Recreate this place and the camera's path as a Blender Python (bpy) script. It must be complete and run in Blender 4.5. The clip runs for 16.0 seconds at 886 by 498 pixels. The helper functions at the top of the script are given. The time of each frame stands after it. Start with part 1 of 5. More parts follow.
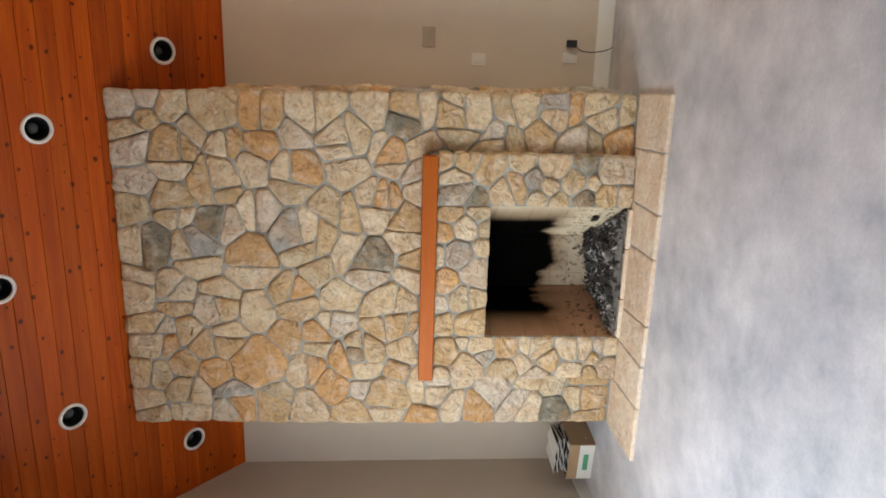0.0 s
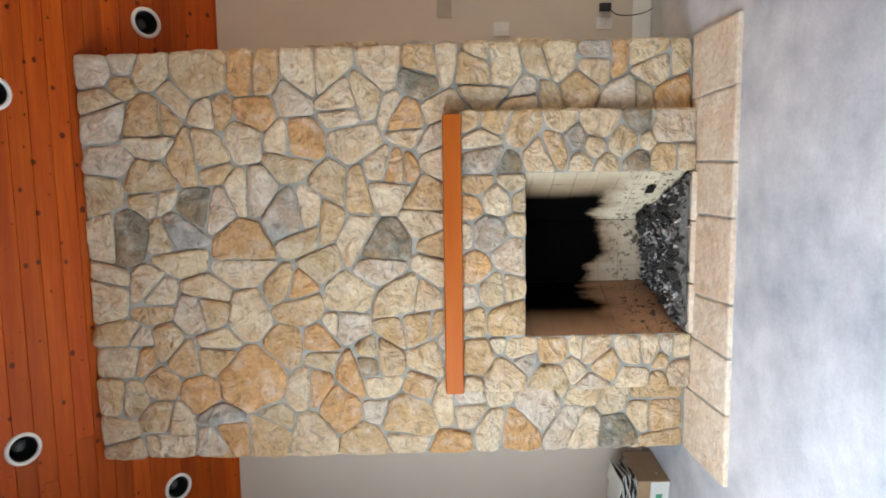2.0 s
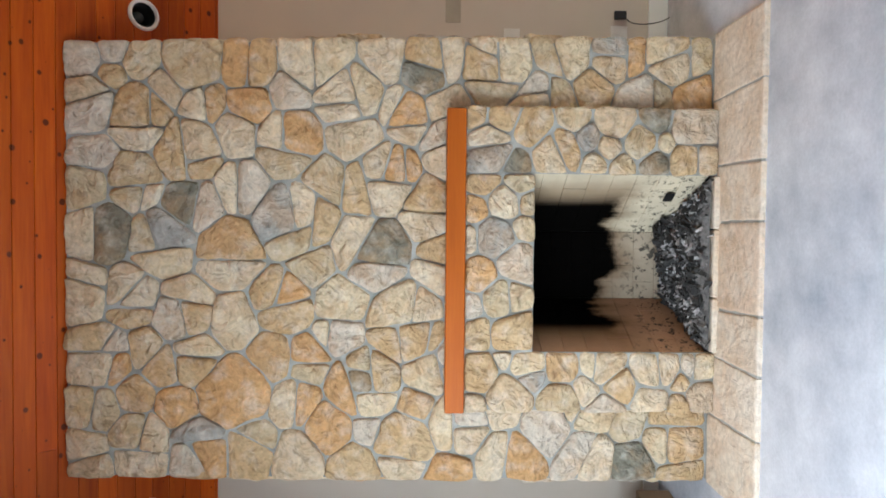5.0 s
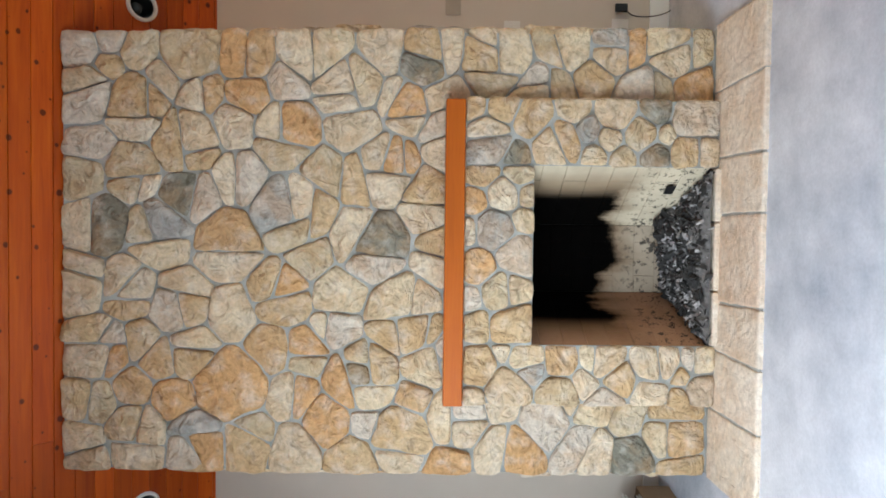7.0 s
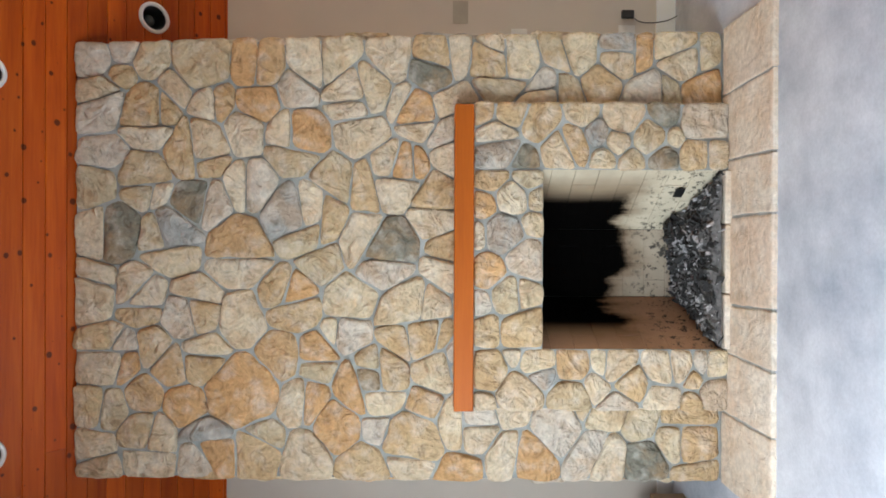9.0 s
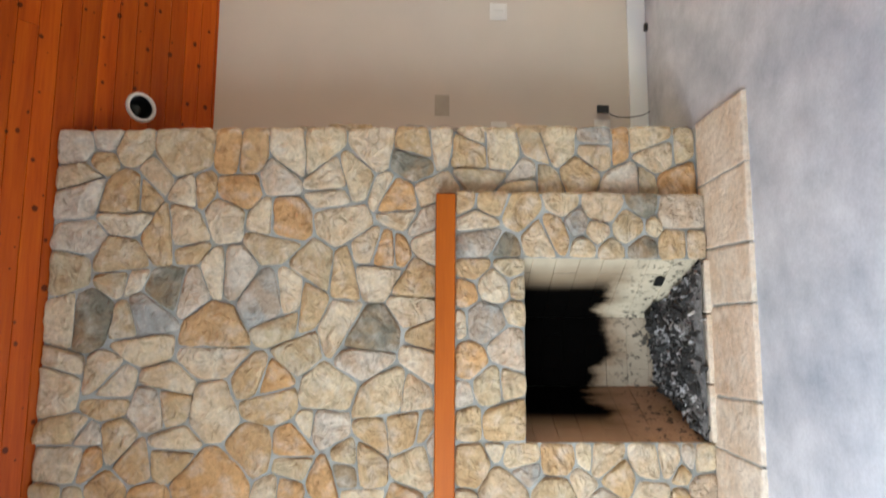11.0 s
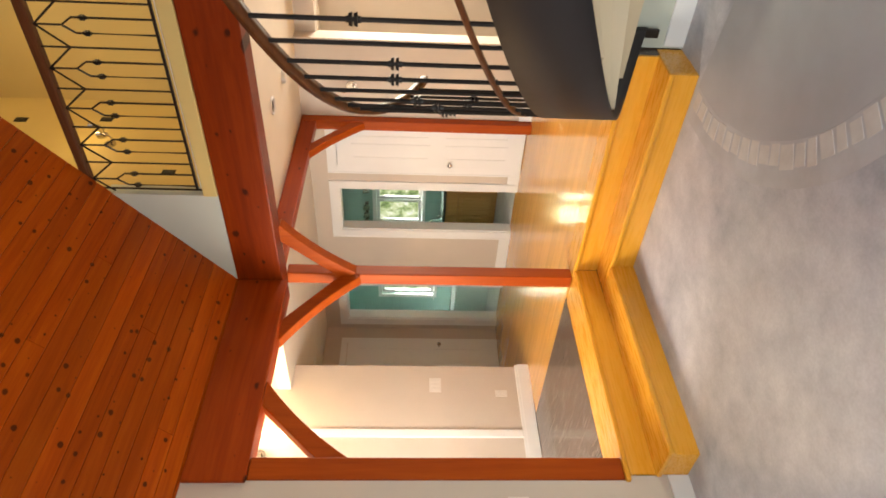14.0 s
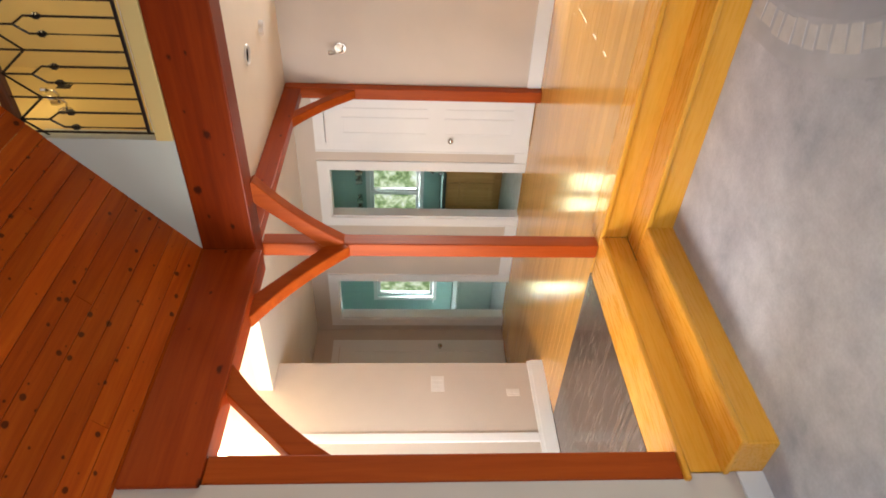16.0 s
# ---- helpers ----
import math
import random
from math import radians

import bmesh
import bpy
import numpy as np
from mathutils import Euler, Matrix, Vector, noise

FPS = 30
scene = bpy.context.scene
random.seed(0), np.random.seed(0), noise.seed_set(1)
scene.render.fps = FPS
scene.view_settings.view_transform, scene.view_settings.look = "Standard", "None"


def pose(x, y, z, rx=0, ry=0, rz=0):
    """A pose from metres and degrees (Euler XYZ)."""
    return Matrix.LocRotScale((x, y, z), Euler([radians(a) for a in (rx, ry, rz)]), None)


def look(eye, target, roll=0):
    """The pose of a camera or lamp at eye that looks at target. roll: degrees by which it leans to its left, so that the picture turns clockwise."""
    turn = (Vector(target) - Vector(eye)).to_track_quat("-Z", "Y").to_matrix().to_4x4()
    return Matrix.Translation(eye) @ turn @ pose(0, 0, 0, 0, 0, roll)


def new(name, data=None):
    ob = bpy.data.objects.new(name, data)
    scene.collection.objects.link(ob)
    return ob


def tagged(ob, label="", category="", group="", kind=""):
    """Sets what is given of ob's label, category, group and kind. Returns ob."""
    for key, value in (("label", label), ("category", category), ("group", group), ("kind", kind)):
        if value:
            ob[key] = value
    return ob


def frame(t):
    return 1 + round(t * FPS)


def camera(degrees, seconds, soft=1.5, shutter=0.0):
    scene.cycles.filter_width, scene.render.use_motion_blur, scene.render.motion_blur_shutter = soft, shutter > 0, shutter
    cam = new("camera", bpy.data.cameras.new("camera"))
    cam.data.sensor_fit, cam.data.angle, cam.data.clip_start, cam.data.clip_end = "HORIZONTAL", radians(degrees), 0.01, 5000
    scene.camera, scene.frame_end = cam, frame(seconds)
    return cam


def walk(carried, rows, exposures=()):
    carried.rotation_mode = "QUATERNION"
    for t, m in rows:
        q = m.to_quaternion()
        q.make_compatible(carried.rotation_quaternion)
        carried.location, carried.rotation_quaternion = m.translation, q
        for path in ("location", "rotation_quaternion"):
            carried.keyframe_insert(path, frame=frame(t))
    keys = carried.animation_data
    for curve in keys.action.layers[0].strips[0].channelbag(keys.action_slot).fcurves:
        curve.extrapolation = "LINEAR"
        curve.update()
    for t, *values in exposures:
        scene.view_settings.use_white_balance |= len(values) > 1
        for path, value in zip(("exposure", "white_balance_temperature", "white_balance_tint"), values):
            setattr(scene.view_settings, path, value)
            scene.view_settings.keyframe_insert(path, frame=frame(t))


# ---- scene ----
# The phone is held upright, so the picture lies on its side: up is to the left.
cam = camera(69.35, 16.0, soft=1.7, shutter=0.3)
# seconds, eye, heading to the left, tilt up, lean
PATH = (
    (0, 2.330, -4.093, 1.553, 14.46, -4.19, 0.70),
    (0.5, 2.096, -3.953, 1.485, 12.69, -2.55, -0.10),
    (1, 1.880, -3.778, 1.472, 8.08, -1.98, 1.80),
    (1.5, 1.833, -3.575, 1.465, 8.98, 0.95, 0.40),
    (2, 1.562, -3.519, 1.528, 6.29, -2.15, -1.10),
    (2.5, 1.449, -3.461, 1.549, 3.33, -3.07, 0.00),
    (3, 1.448, -3.353, 1.461, 4.33, -1.55, -0.40),
    (3.5, 1.351, -3.310, 1.464, 3.38, -0.80, -0.40),
    (4, 1.316, -3.303, 1.501, 2.09, -1.35, -0.20),
    (6.5, 1.251, -3.254, 1.467, 1.43, -1.40, 1.00),
    (7, 1.249, -3.262, 1.473, 1.55, -1.32, 0.70),
    (7.5, 1.232, -3.259, 1.483, 1.29, -1.09, 0.50),
    (8, 1.215, -3.271, 1.478, 0.74, -0.69, 0.30),
    (10.5, 1.192, -3.250, 1.476, -2.06, -1.69, 0.60),
    (11, 1.221, -3.241, 1.474, -7.27, -2.12, 0.60),
    (11.5, 1.343, -3.221, 1.519, -15.82, -2.64, 1.60),
    (12, 1.463, -3.162, 1.554, -24.46, -2.57, 2.17),
    (12.5, 1.520, -3.071, 1.559, -32.44, -3.09, 2.49),
    (13, 1.541, -2.910, 1.564, -41.44, -3.70, 0.11),
    (13.5, 1.574, -2.756, 1.547, -46.57, -3.46, -0.03),
    (14, 1.720, -2.563, 1.585, -47.75, -3.04, 1.08),
    (14.5, 1.769, -2.424, 1.568, -47.01, -2.66, 1.94),
    (15, 1.820, -2.206, 1.576, -49.79, -3.09, 0.53),
    (15.5, 1.873, -2.022, 1.560, -51.18, -3.08, 1.62),
    (16, 2.015, -1.811, 1.584, -49.67, -3.29, 0.50))


def held(x, y, z, yaw, tilt, lean):
    a, b = radians(yaw), radians(tilt)
    way = Vector((-math.sin(a) * math.cos(b), math.cos(a) * math.cos(b), math.sin(b)))
    return look((x, y, z), Vector((x, y, z)) + way, lean - 90)


walk(cam, [(r[0], held(*r[1:])) for r in PATH], exposures=((0, -0.28, 7200, 12), (0.5, -0.12, 7000, 12), (2, -0.03, 6500, 9), (3.5, -0.06, 6250, 8), (10.4, -0.06, 6250, 8), (12.5, 0.02, 7200, 12), (14, -0.10, 7200, 12), (16, -0.26, 6300, 11)))

# ---- light ----
world = bpy.data.worlds.new("world")
scene.world = world
world.use_nodes = True
wn = world.node_tree
sky = wn.nodes.new("ShaderNodeTexSky")
sky.sky_type = "NISHITA"
sky.sun_disc = False
sky.sun_elevation, sky.sun_rotation = radians(42), radians(230)
wn.nodes["Background"].inputs[1].default_value = 0.12
wn.links.new(sky.outputs[0], wn.nodes["Background"].inputs[0])


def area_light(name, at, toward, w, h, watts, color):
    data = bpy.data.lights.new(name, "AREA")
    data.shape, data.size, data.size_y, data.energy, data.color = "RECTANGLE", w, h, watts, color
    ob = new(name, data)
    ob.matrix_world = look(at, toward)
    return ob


def bulb_light(name, at, watts, color, size=0.05):
    data = bpy.data.lights.new(name, "POINT")
    data.energy, data.color, data.shadow_soft_size = watts, color, size
    ob = new(name, data)
    ob.location = at
    return ob


# daylight at the windows, lit lamps and added fill lights
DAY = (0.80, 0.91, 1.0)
WARM = (1.0, 0.72, 0.40)
area_light("west_window_light", (-0.70, -2.75, 1.6), (1.9, -1.9, 0.0), 2.4, 1.9, 184, DAY)
# Weak added fill from the south, in an unseen opening.
area_light("south_window_light", (2.2, -6.55, 1.7), (2.2, -1.5, 0.1), 4.2, 2.3, 26, DAY)
area_light("bath_sky_light", (10.0, 3.4, 3.2), (8.4, 3.2, 0.5), 1.6, 0.7, 1400, (0.9, 1.0, 0.98))
area_light("tub_sky_light", (10.0, 5.0, 3.2), (8.4, 4.9, 0.5), 1.2, 0.7, 1000, (0.9, 1.0, 0.98))
bulb_light("foyer_sconce_light", (4.70, 2.40, 3.02), 66, WARM)
# Added fill that brightens the hall wall from the room beyond.
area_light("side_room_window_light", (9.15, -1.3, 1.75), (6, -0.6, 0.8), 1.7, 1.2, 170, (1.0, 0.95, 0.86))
# Added fill for the hall, set in an unseen foyer opening.
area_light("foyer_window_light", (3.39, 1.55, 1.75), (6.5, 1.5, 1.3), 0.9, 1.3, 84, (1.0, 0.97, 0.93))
# Two added fill lights for the upper hall; its wall lamps are unlit.
bulb_light("upper_sconce_light", (6.75, 0.55, 4.45), 2, (1.0, 0.74, 0.36))
bulb_light("upper_hall_light", (6.3, -2.2, 5.2), 95, (1.0, 0.74, 0.36), 0.15)


# ---- materials ----
class Mat:
    """A small builder round a Principled node tree."""

    def __init__(self, name, rough=0.6, metal=0.0, spec=0.5):
        self.m = bpy.data.materials.new(name)
        self.m.use_nodes = True
        self.t = self.m.node_tree
        self.b = self.t.nodes["Principled BSDF"]
        self.b.inputs["Roughness"].default_value = rough
        self.b.inputs["Metallic"].default_value = metal
        self.b.inputs["Specular IOR Level"].default_value = spec
        self.height = None

    def node(self, kind, **sets):
        n = self.t.nodes.new("ShaderNode" + kind)
        for k, v in sets.items():
            n.inputs[k.replace("_", " ")].default_value = v
        return n

    def link(self, a, b):
        self.t.links.new(a, b)

    def coords(self, scale=(1, 1, 1), which="Object", spin=0.0):
        c = self.node("TexCoord")
        mp = self.node("Mapping")
        mp.inputs["Scale"].default_value = scale
        mp.inputs["Rotation"].default_value = (0, 0, spin)
        self.link(c.outputs[which], mp.inputs[0])
        return mp.outputs[0]

    def noise(self, vec, scale, detail=4, rough=0.55, distort=0.0):
        n = self.node("TexNoise", Scale=scale, Detail=detail, Roughness=rough, Distortion=distort)
        self.link(vec, n.inputs["Vector"])
        return n.outputs[0]

    def ramp(self, fac, stops):
        r = self.node("ValToRGB")
        e = r.color_ramp.elements
        while len(e) < len(stops):
            e.new(0.5)
        for s, (p, c) in zip(e, stops):
            s.position, s.color = p, (*c, 1)
        self.link(fac, r.inputs[0])
        return r.outputs[0]

    def mix(self, fac, a, b, mode="MIX"):
        n = self.t.nodes.new("ShaderNodeMix")
        n.data_type, n.blend_type = "RGBA", mode
        for v, i in ((fac, 0), (a, 6), (b, 7)):
            if isinstance(v, (int, float)):
                n.inputs[i].default_value = v
            elif isinstance(v, tuple):
                n.inputs[i].default_value = (*v, 1)
            else:
                self.link(v, n.inputs[i])
        return n.outputs[2]

    def math(self, op, a, b=0.0, c=0.0):
        n = self.t.nodes.new("ShaderNodeMath")
        n.operation = op
        for i, v in enumerate((a, b, c)):
            if isinstance(v, (int, float)):
                n.inputs[i].default_value = v
            else:
                self.link(v, n.inputs[i])
        return n.outputs[0]

    def color(self, out):
        if isinstance(out, tuple):
            self.b.inputs["Base Color"].default_value = (*out, 1)
        else:
            self.link(out, self.b.inputs["Base Color"])
        return self

    def rough(self, out):
        self.link(out, self.b.inputs["Roughness"])
        return self

    def bump(self, out, strength=0.3, dist=0.01):
        n = self.node("Bump", Strength=strength, Distance=dist)
        self.link(out, n.inputs["Height"])
        self.link(n.outputs[0], self.b.inputs["Normal"])
        return self


def paint(name, base, rough=0.55, vary=0.05, bump=0.05):
    m = Mat(name, rough)
    v = m.coords()
    n = m.noise(v, 2.2, 5)
    lo, hi = tuple(c * (1 - vary) for c in base), tuple(min(1, c * (1 + vary * 0.5)) for c in base)
    m.color(m.ramp(n, [(0.3, lo), (0.7, hi)]))
    m.bump(m.noise(v, 180, 2), bump, 0.002)
    return m.m


def wood(name, dark, mid, light, along=0, rough=0.4, knots="", island=False, spread=0.5, coat=0.0, piece=False, knot_scale=6.0):
    """Stained wood with the grain along one axis."""
    m = Mat(name, rough, spec=0.22)
    s = [9.0, 9.0, 9.0]
    s[along] = 0.55
    v = m.coords(tuple(s))
    if island or piece:
        src = m.node("NewGeometry").outputs["Random Per Island"] if island else m.node("ObjectInfo").outputs["Random"]
        sh = m.t.nodes.new("ShaderNodeVectorMath")
        sh.operation = "ADD"
        m.link(v, sh.inputs[0])
        cmb = m.node("CombineXYZ")
        m.link(m.math("MULTIPLY", src, 37.0), cmb.inputs[0])
        m.link(m.math("MULTIPLY", src, 91.0), cmb.inputs[1])
        m.link(m.math("MULTIPLY", src, 53.0), cmb.inputs[2])
        m.link(cmb.outputs[0], sh.inputs[1])
        v = sh.outputs[0]
    grain = m.noise(v, 1.6, 6, 0.6, 0.7)
    fine = m.noise(v, 9.0, 3, 0.6)
    g = m.math("ADD", m.math("MULTIPLY", grain, 0.72), m.math("MULTIPLY", fine, 0.28))
    col = m.ramp(g, [(0.32, dark), (0.5, mid), (0.68, light)])
    if island or piece:
        tone = m.math("ADD", m.math("MULTIPLY", src, spread), 1 - spread / 2)
        cm = m.node("CombineColor")
        for i in range(3):
            m.link(tone, cm.inputs[i])
        col = m.mix(1.0, col, cm.outputs[0], "MULTIPLY")
    if knots:
        # knots lie on the face named by two axes, drawn out along the grain
        sp = m.node("SeparateXYZ")
        m.link(m.node("TexCoord").outputs["Object"], sp.inputs[0])
        cb = m.node("CombineXYZ")
        for k, ax in enumerate(knots):
            m.link(m.math("MULTIPLY", sp.outputs["XYZ".index(ax)], 0.7 if k == 0 else 1.15), cb.inputs[k])
        kv = cb.outputs[0]
        vo = m.node("TexVoronoi", Scale=knot_scale, Randomness=1.0)
        vo.voronoi_dimensions = "2D"
        m.link(kv, vo.inputs["Vector"])
        jit = m.noise(kv, 22, 2)
        d = m.math("ADD", vo.outputs["Distance"], m.math("MULTIPLY", m.math("SUBTRACT", jit, 0.5), 0.15))
        sep = m.node("SeparateColor")
        m.link(vo.outputs["Color"], sep.inputs[0])
        size = m.math("SUBTRACT", m.math("MULTIPLY", m.math("POWER", sep.outputs[0], 2.2), 0.125), 0.016)
        soft = m.node("MapRange")
        m.link(m.math("SUBTRACT", d, size), soft.inputs[0])
        soft.inputs[1].default_value, soft.inputs[2].default_value = 0.0, 0.046
        soft.inputs[3].default_value, soft.inputs[4].default_value = 1.0, 0.0
        col = m.mix(m.math("MULTIPLY", soft.outputs[0], 0.86), col, tuple(c * 0.16 for c in dark))
    m.color(col)
    m.rough(m.math("ADD", m.math("MULTIPLY", fine, 0.18), rough - 0.09))
    m.bump(fine, 0.12, 0.003)
    if coat:
        m.b.inputs["Coat Weight"].default_value = coat
        m.b.inputs["Coat Roughness"].default_value = 0.08
    return m.m


def stone_material(name, pale_stone=False):
    m = Mat(name, 0.88, spec=0.25)
    v = m.coords()
    r = m.node("ObjectInfo").outputs["Random"]
    base = m.ramp(r, [(0.0, (0.66, 0.48, 0.28)), (0.16, (0.76, 0.62, 0.42)), (0.30, (0.62, 0.50, 0.33)), (0.44, (0.80, 0.67, 0.49)), (0.56, (0.70, 0.42, 0.20)),
                      (0.63, (0.74, 0.60, 0.42)), (0.76, (0.66, 0.45, 0.25)), (0.82, (0.70, 0.61, 0.50)), (0.915, (0.25, 0.235, 0.185)), (0.955, (0.43, 0.42, 0.39))])
    base.node.color_ramp.interpolation = "CONSTANT"
    if pale_stone:
        base = m.mix(0.72, base, (0.74, 0.65, 0.56))
    sh = m.t.nodes.new("ShaderNodeVectorMath")
    sh.operation = "ADD"
    c = m.node("CombineXYZ")
    m.link(m.math("MULTIPLY", r, 61.0), c.inputs[0])
    m.link(m.math("MULTIPLY", r, 17.0), c.inputs[2])
    m.link(v, sh.inputs[0])
    m.link(c.outputs[0], sh.inputs[1])
    w = sh.outputs[0]
    big = m.noise(w, 5.0, 6, 0.6, 0.5)
    fine = m.noise(w, 42, 6, 0.65)
    rust = m.ramp(big, [(0.44, (0, 0, 0)), (0.60, (1, 1, 1))])
    col = m.mix(m.math("MULTIPLY", rust, 0.3 if pale_stone else 0.40), base, (0.55, 0.31, 0.125))
    pale = m.ramp(m.noise(w, 11, 5), [(0.48, (0, 0, 0)), (0.72, (1, 1, 1))])
    col = m.mix(m.math("MULTIPLY", pale, 0.50), col, (0.82, 0.75, 0.66))
    chip = m.noise(w, 9.5, 8, 0.62, 1.8)
    # Shade in the chip hollows is put into the colour too.
    col = m.mix(0.35 if pale_stone else 0.75, col, m.ramp(chip, [(0.32, (0.52, 0.47, 0.42)), (0.44, (0.95, 0.94, 0.93)), (0.7, (1.18, 1.17, 1.15))]), "MULTIPLY")
    col = m.mix(0.36, col, m.ramp(fine, [(0.3, (0.45, 0.42, 0.39)), (0.68, (1.25, 1.24, 1.22))]), "MULTIPLY")
    m.color(col)
    h = m.math("ADD", m.math("MULTIPLY", chip, 0.75), m.math("MULTIPLY", fine, 0.25))
    m.bump(h, 0.6 if pale_stone else 1.0, 0.025 if pale_stone else 0.06)
    return m.m


def concrete_material():
    m = Mat("painted_concrete", 0.5, spec=0.4)
    v = m.coords()
    big = m.noise(v, 0.9, 5, 0.6, 0.4)
    mid = m.noise(v, 4.5, 6, 0.65)
    fine = m.noise(v, 70, 4)
    f = m.math("ADD", m.math("MULTIPLY", big, 0.55), m.math("MULTIPLY", mid, 0.45))
    col = m.ramp(f, [(0.36, (0.33, 0.365, 0.435)), (0.45, (0.47, 0.50, 0.56)), (0.53, (0.58, 0.60, 0.655)), (0.64, (0.72, 0.74, 0.79))])
    warm = m.ramp(m.noise(v, 0.7, 3, 0.5, 0.2), [(0.45, (0, 0, 0)), (0.65, (1, 1, 1))])
    col = m.mix(m.math("MULTIPLY", warm, 0.16), col, (0.58, 0.53, 0.53))
    scuff = m.ramp(m.noise(v, 13, 7, 0.72, 1.2), [(0.52, (0, 0, 0)), (0.66, (1, 1, 1))])
    col = m.mix(m.math("MULTIPLY", scuff, 0.16), col, (0.40, 0.41, 0.44))
    col = m.mix(0.10, col, m.ramp(fine, [(0.4, (0.3, 0.3, 0.3)), (0.6, (1, 1, 1))]), "MULTIPLY")
    m.color(col)
    m.rough(m.math("ADD", m.math("MULTIPLY", mid, 0.25), 0.36))
    m.bump(m.math("ADD", mid, m.math("MULTIPLY", fine, 0.2)), 0.12, 0.01)
    return m.m


def mortar_material(name="mortar", tone=1.0):
    m = Mat(name, 0.95, spec=0.15)
    v = m.coords()
    m.color(m.ramp(m.noise(v, 14, 5), [(0.3, tuple(tone * c for c in (0.27, 0.265, 0.24))), (0.7, tuple(tone * c for c in (0.43, 0.42, 0.385)))]))
    m.bump(m.noise(v, 130, 4), 0.5, 0.006)
    return m.m


def soot_brick(name, base):
    """Firebrick, sooted black from above, with tongues of soot reaching down."""
    m = Mat(name, 0.97, spec=0.02)
    g = m.node("NewGeometry")
    sep = m.node("SeparateXYZ")
    m.link(g.outputs["Position"], sep.inputs[0])
    st = m.node("Mapping")
    st.inputs["Scale"].default_value = (5.2, 5.2, 0.8)
    m.link(g.outputs["Position"], st.inputs[0])
    tongue = m.noise(st.outputs[0], 1.0, 3, 0.5)
    blot = m.noise(g.outputs["Position"], 26, 4, 0.7)
    # soot hangs on the back wall and on the rear of the side walls, with a few long tongues
    low_edge = m.math("ADD", 0.70, m.math("MULTIPLY", tongue, -0.56))
    d = m.math("SUBTRACT", m.math("ADD", sep.outputs[2], m.math("MULTIPLY", m.math("SUBTRACT", blot, 0.5), 0.07)), low_edge)
    deep = m.math("ADD", sep.outputs[1], m.math("MULTIPLY", m.math("SUBTRACT", m.noise(st.outputs[0], 0.7, 4), 0.5), 0.10))

    def over(value, a, b):
        r = m.node("MapRange")
        r.interpolation_type = "SMOOTHSTEP"
        m.link(value, r.inputs[0])
        r.inputs[1].default_value, r.inputs[2].default_value = a, b
        return r.outputs[0]

    soot = m.math("MULTIPLY", over(d, -0.03, 0.05), over(deep, 0.045, 0.16))
    brown = m.math("MULTIPLY", over(d, -0.16, 0.04), over(deep, -0.12, 0.10))
    tone = m.math("ADD", m.math("MULTIPLY", m.noise(g.outputs["Position"], 7, 5), 0.6), 0.7)
    cm = m.node("CombineColor")
    for i in range(3):
        m.link(tone, cm.inputs[i])
    brick = m.mix(1.0, base, cm.outputs[0], "MULTIPLY")
    low = m.node("MapRange")
    m.link(sep.outputs[2], low.inputs[0])
    low.inputs[1].default_value, low.inputs[2].default_value = 0.26, 0.46
    low.inputs[3].default_value, low.inputs[4].default_value = 0.9, 0.0
    brick = m.mix(m.math("MULTIPLY", brown, 0.75), brick, (0.15, 0.085, 0.04))
    spots = m.ramp(m.noise(g.outputs["Position"], 27, 4, 0.75), [(0.555, (0, 0, 0)), (0.60, (1, 1, 1))])
    brick = m.mix(m.math("MULTIPLY", spots, low.outputs[0]), brick, (0.05, 0.045, 0.04))
    m.color(m.mix(soot, brick, (0.0014, 0.0012, 0.001)))
    m.bump(blot, 0.4, 0.006)
    return m.m


def plain(name, base, rough=0.5, metal=0.0, vary=0.12, scale=12.0, bump=0.1):
    m = Mat(name, rough, metal)
    v = m.coords()
    n = m.noise(v, scale, 5)
    m.color(m.ramp(n, [(0.3, tuple(c * (1 - vary) for c in base)), (0.7, tuple(min(1, c * (1 + vary)) for c in base))]))
    m.bump(m.noise(v, scale * 9, 3), bump, 0.003)
    return m.m


def glowing(name, color, strength):
    m = bpy.data.materials.new(name)
    m.use_nodes = True
    b = m.node_tree.nodes["Principled BSDF"]
    b.inputs["Base Color"].default_value = (*color, 1)
    b.inputs["Emission Color"].default_value = (*color, 1)
    b.inputs["Emission Strength"].default_value = strength
    return m


def glass_material():
    m = bpy.data.materials.new("window_glass")
    m.use_nodes = True
    b = m.node_tree.nodes["Principled BSDF"]
    b.inputs["Roughness"].default_value = 0.02
    b.inputs["Transmission Weight"].default_value = 1.0
    b.inputs["IOR"].default_value = 1.45
    return m


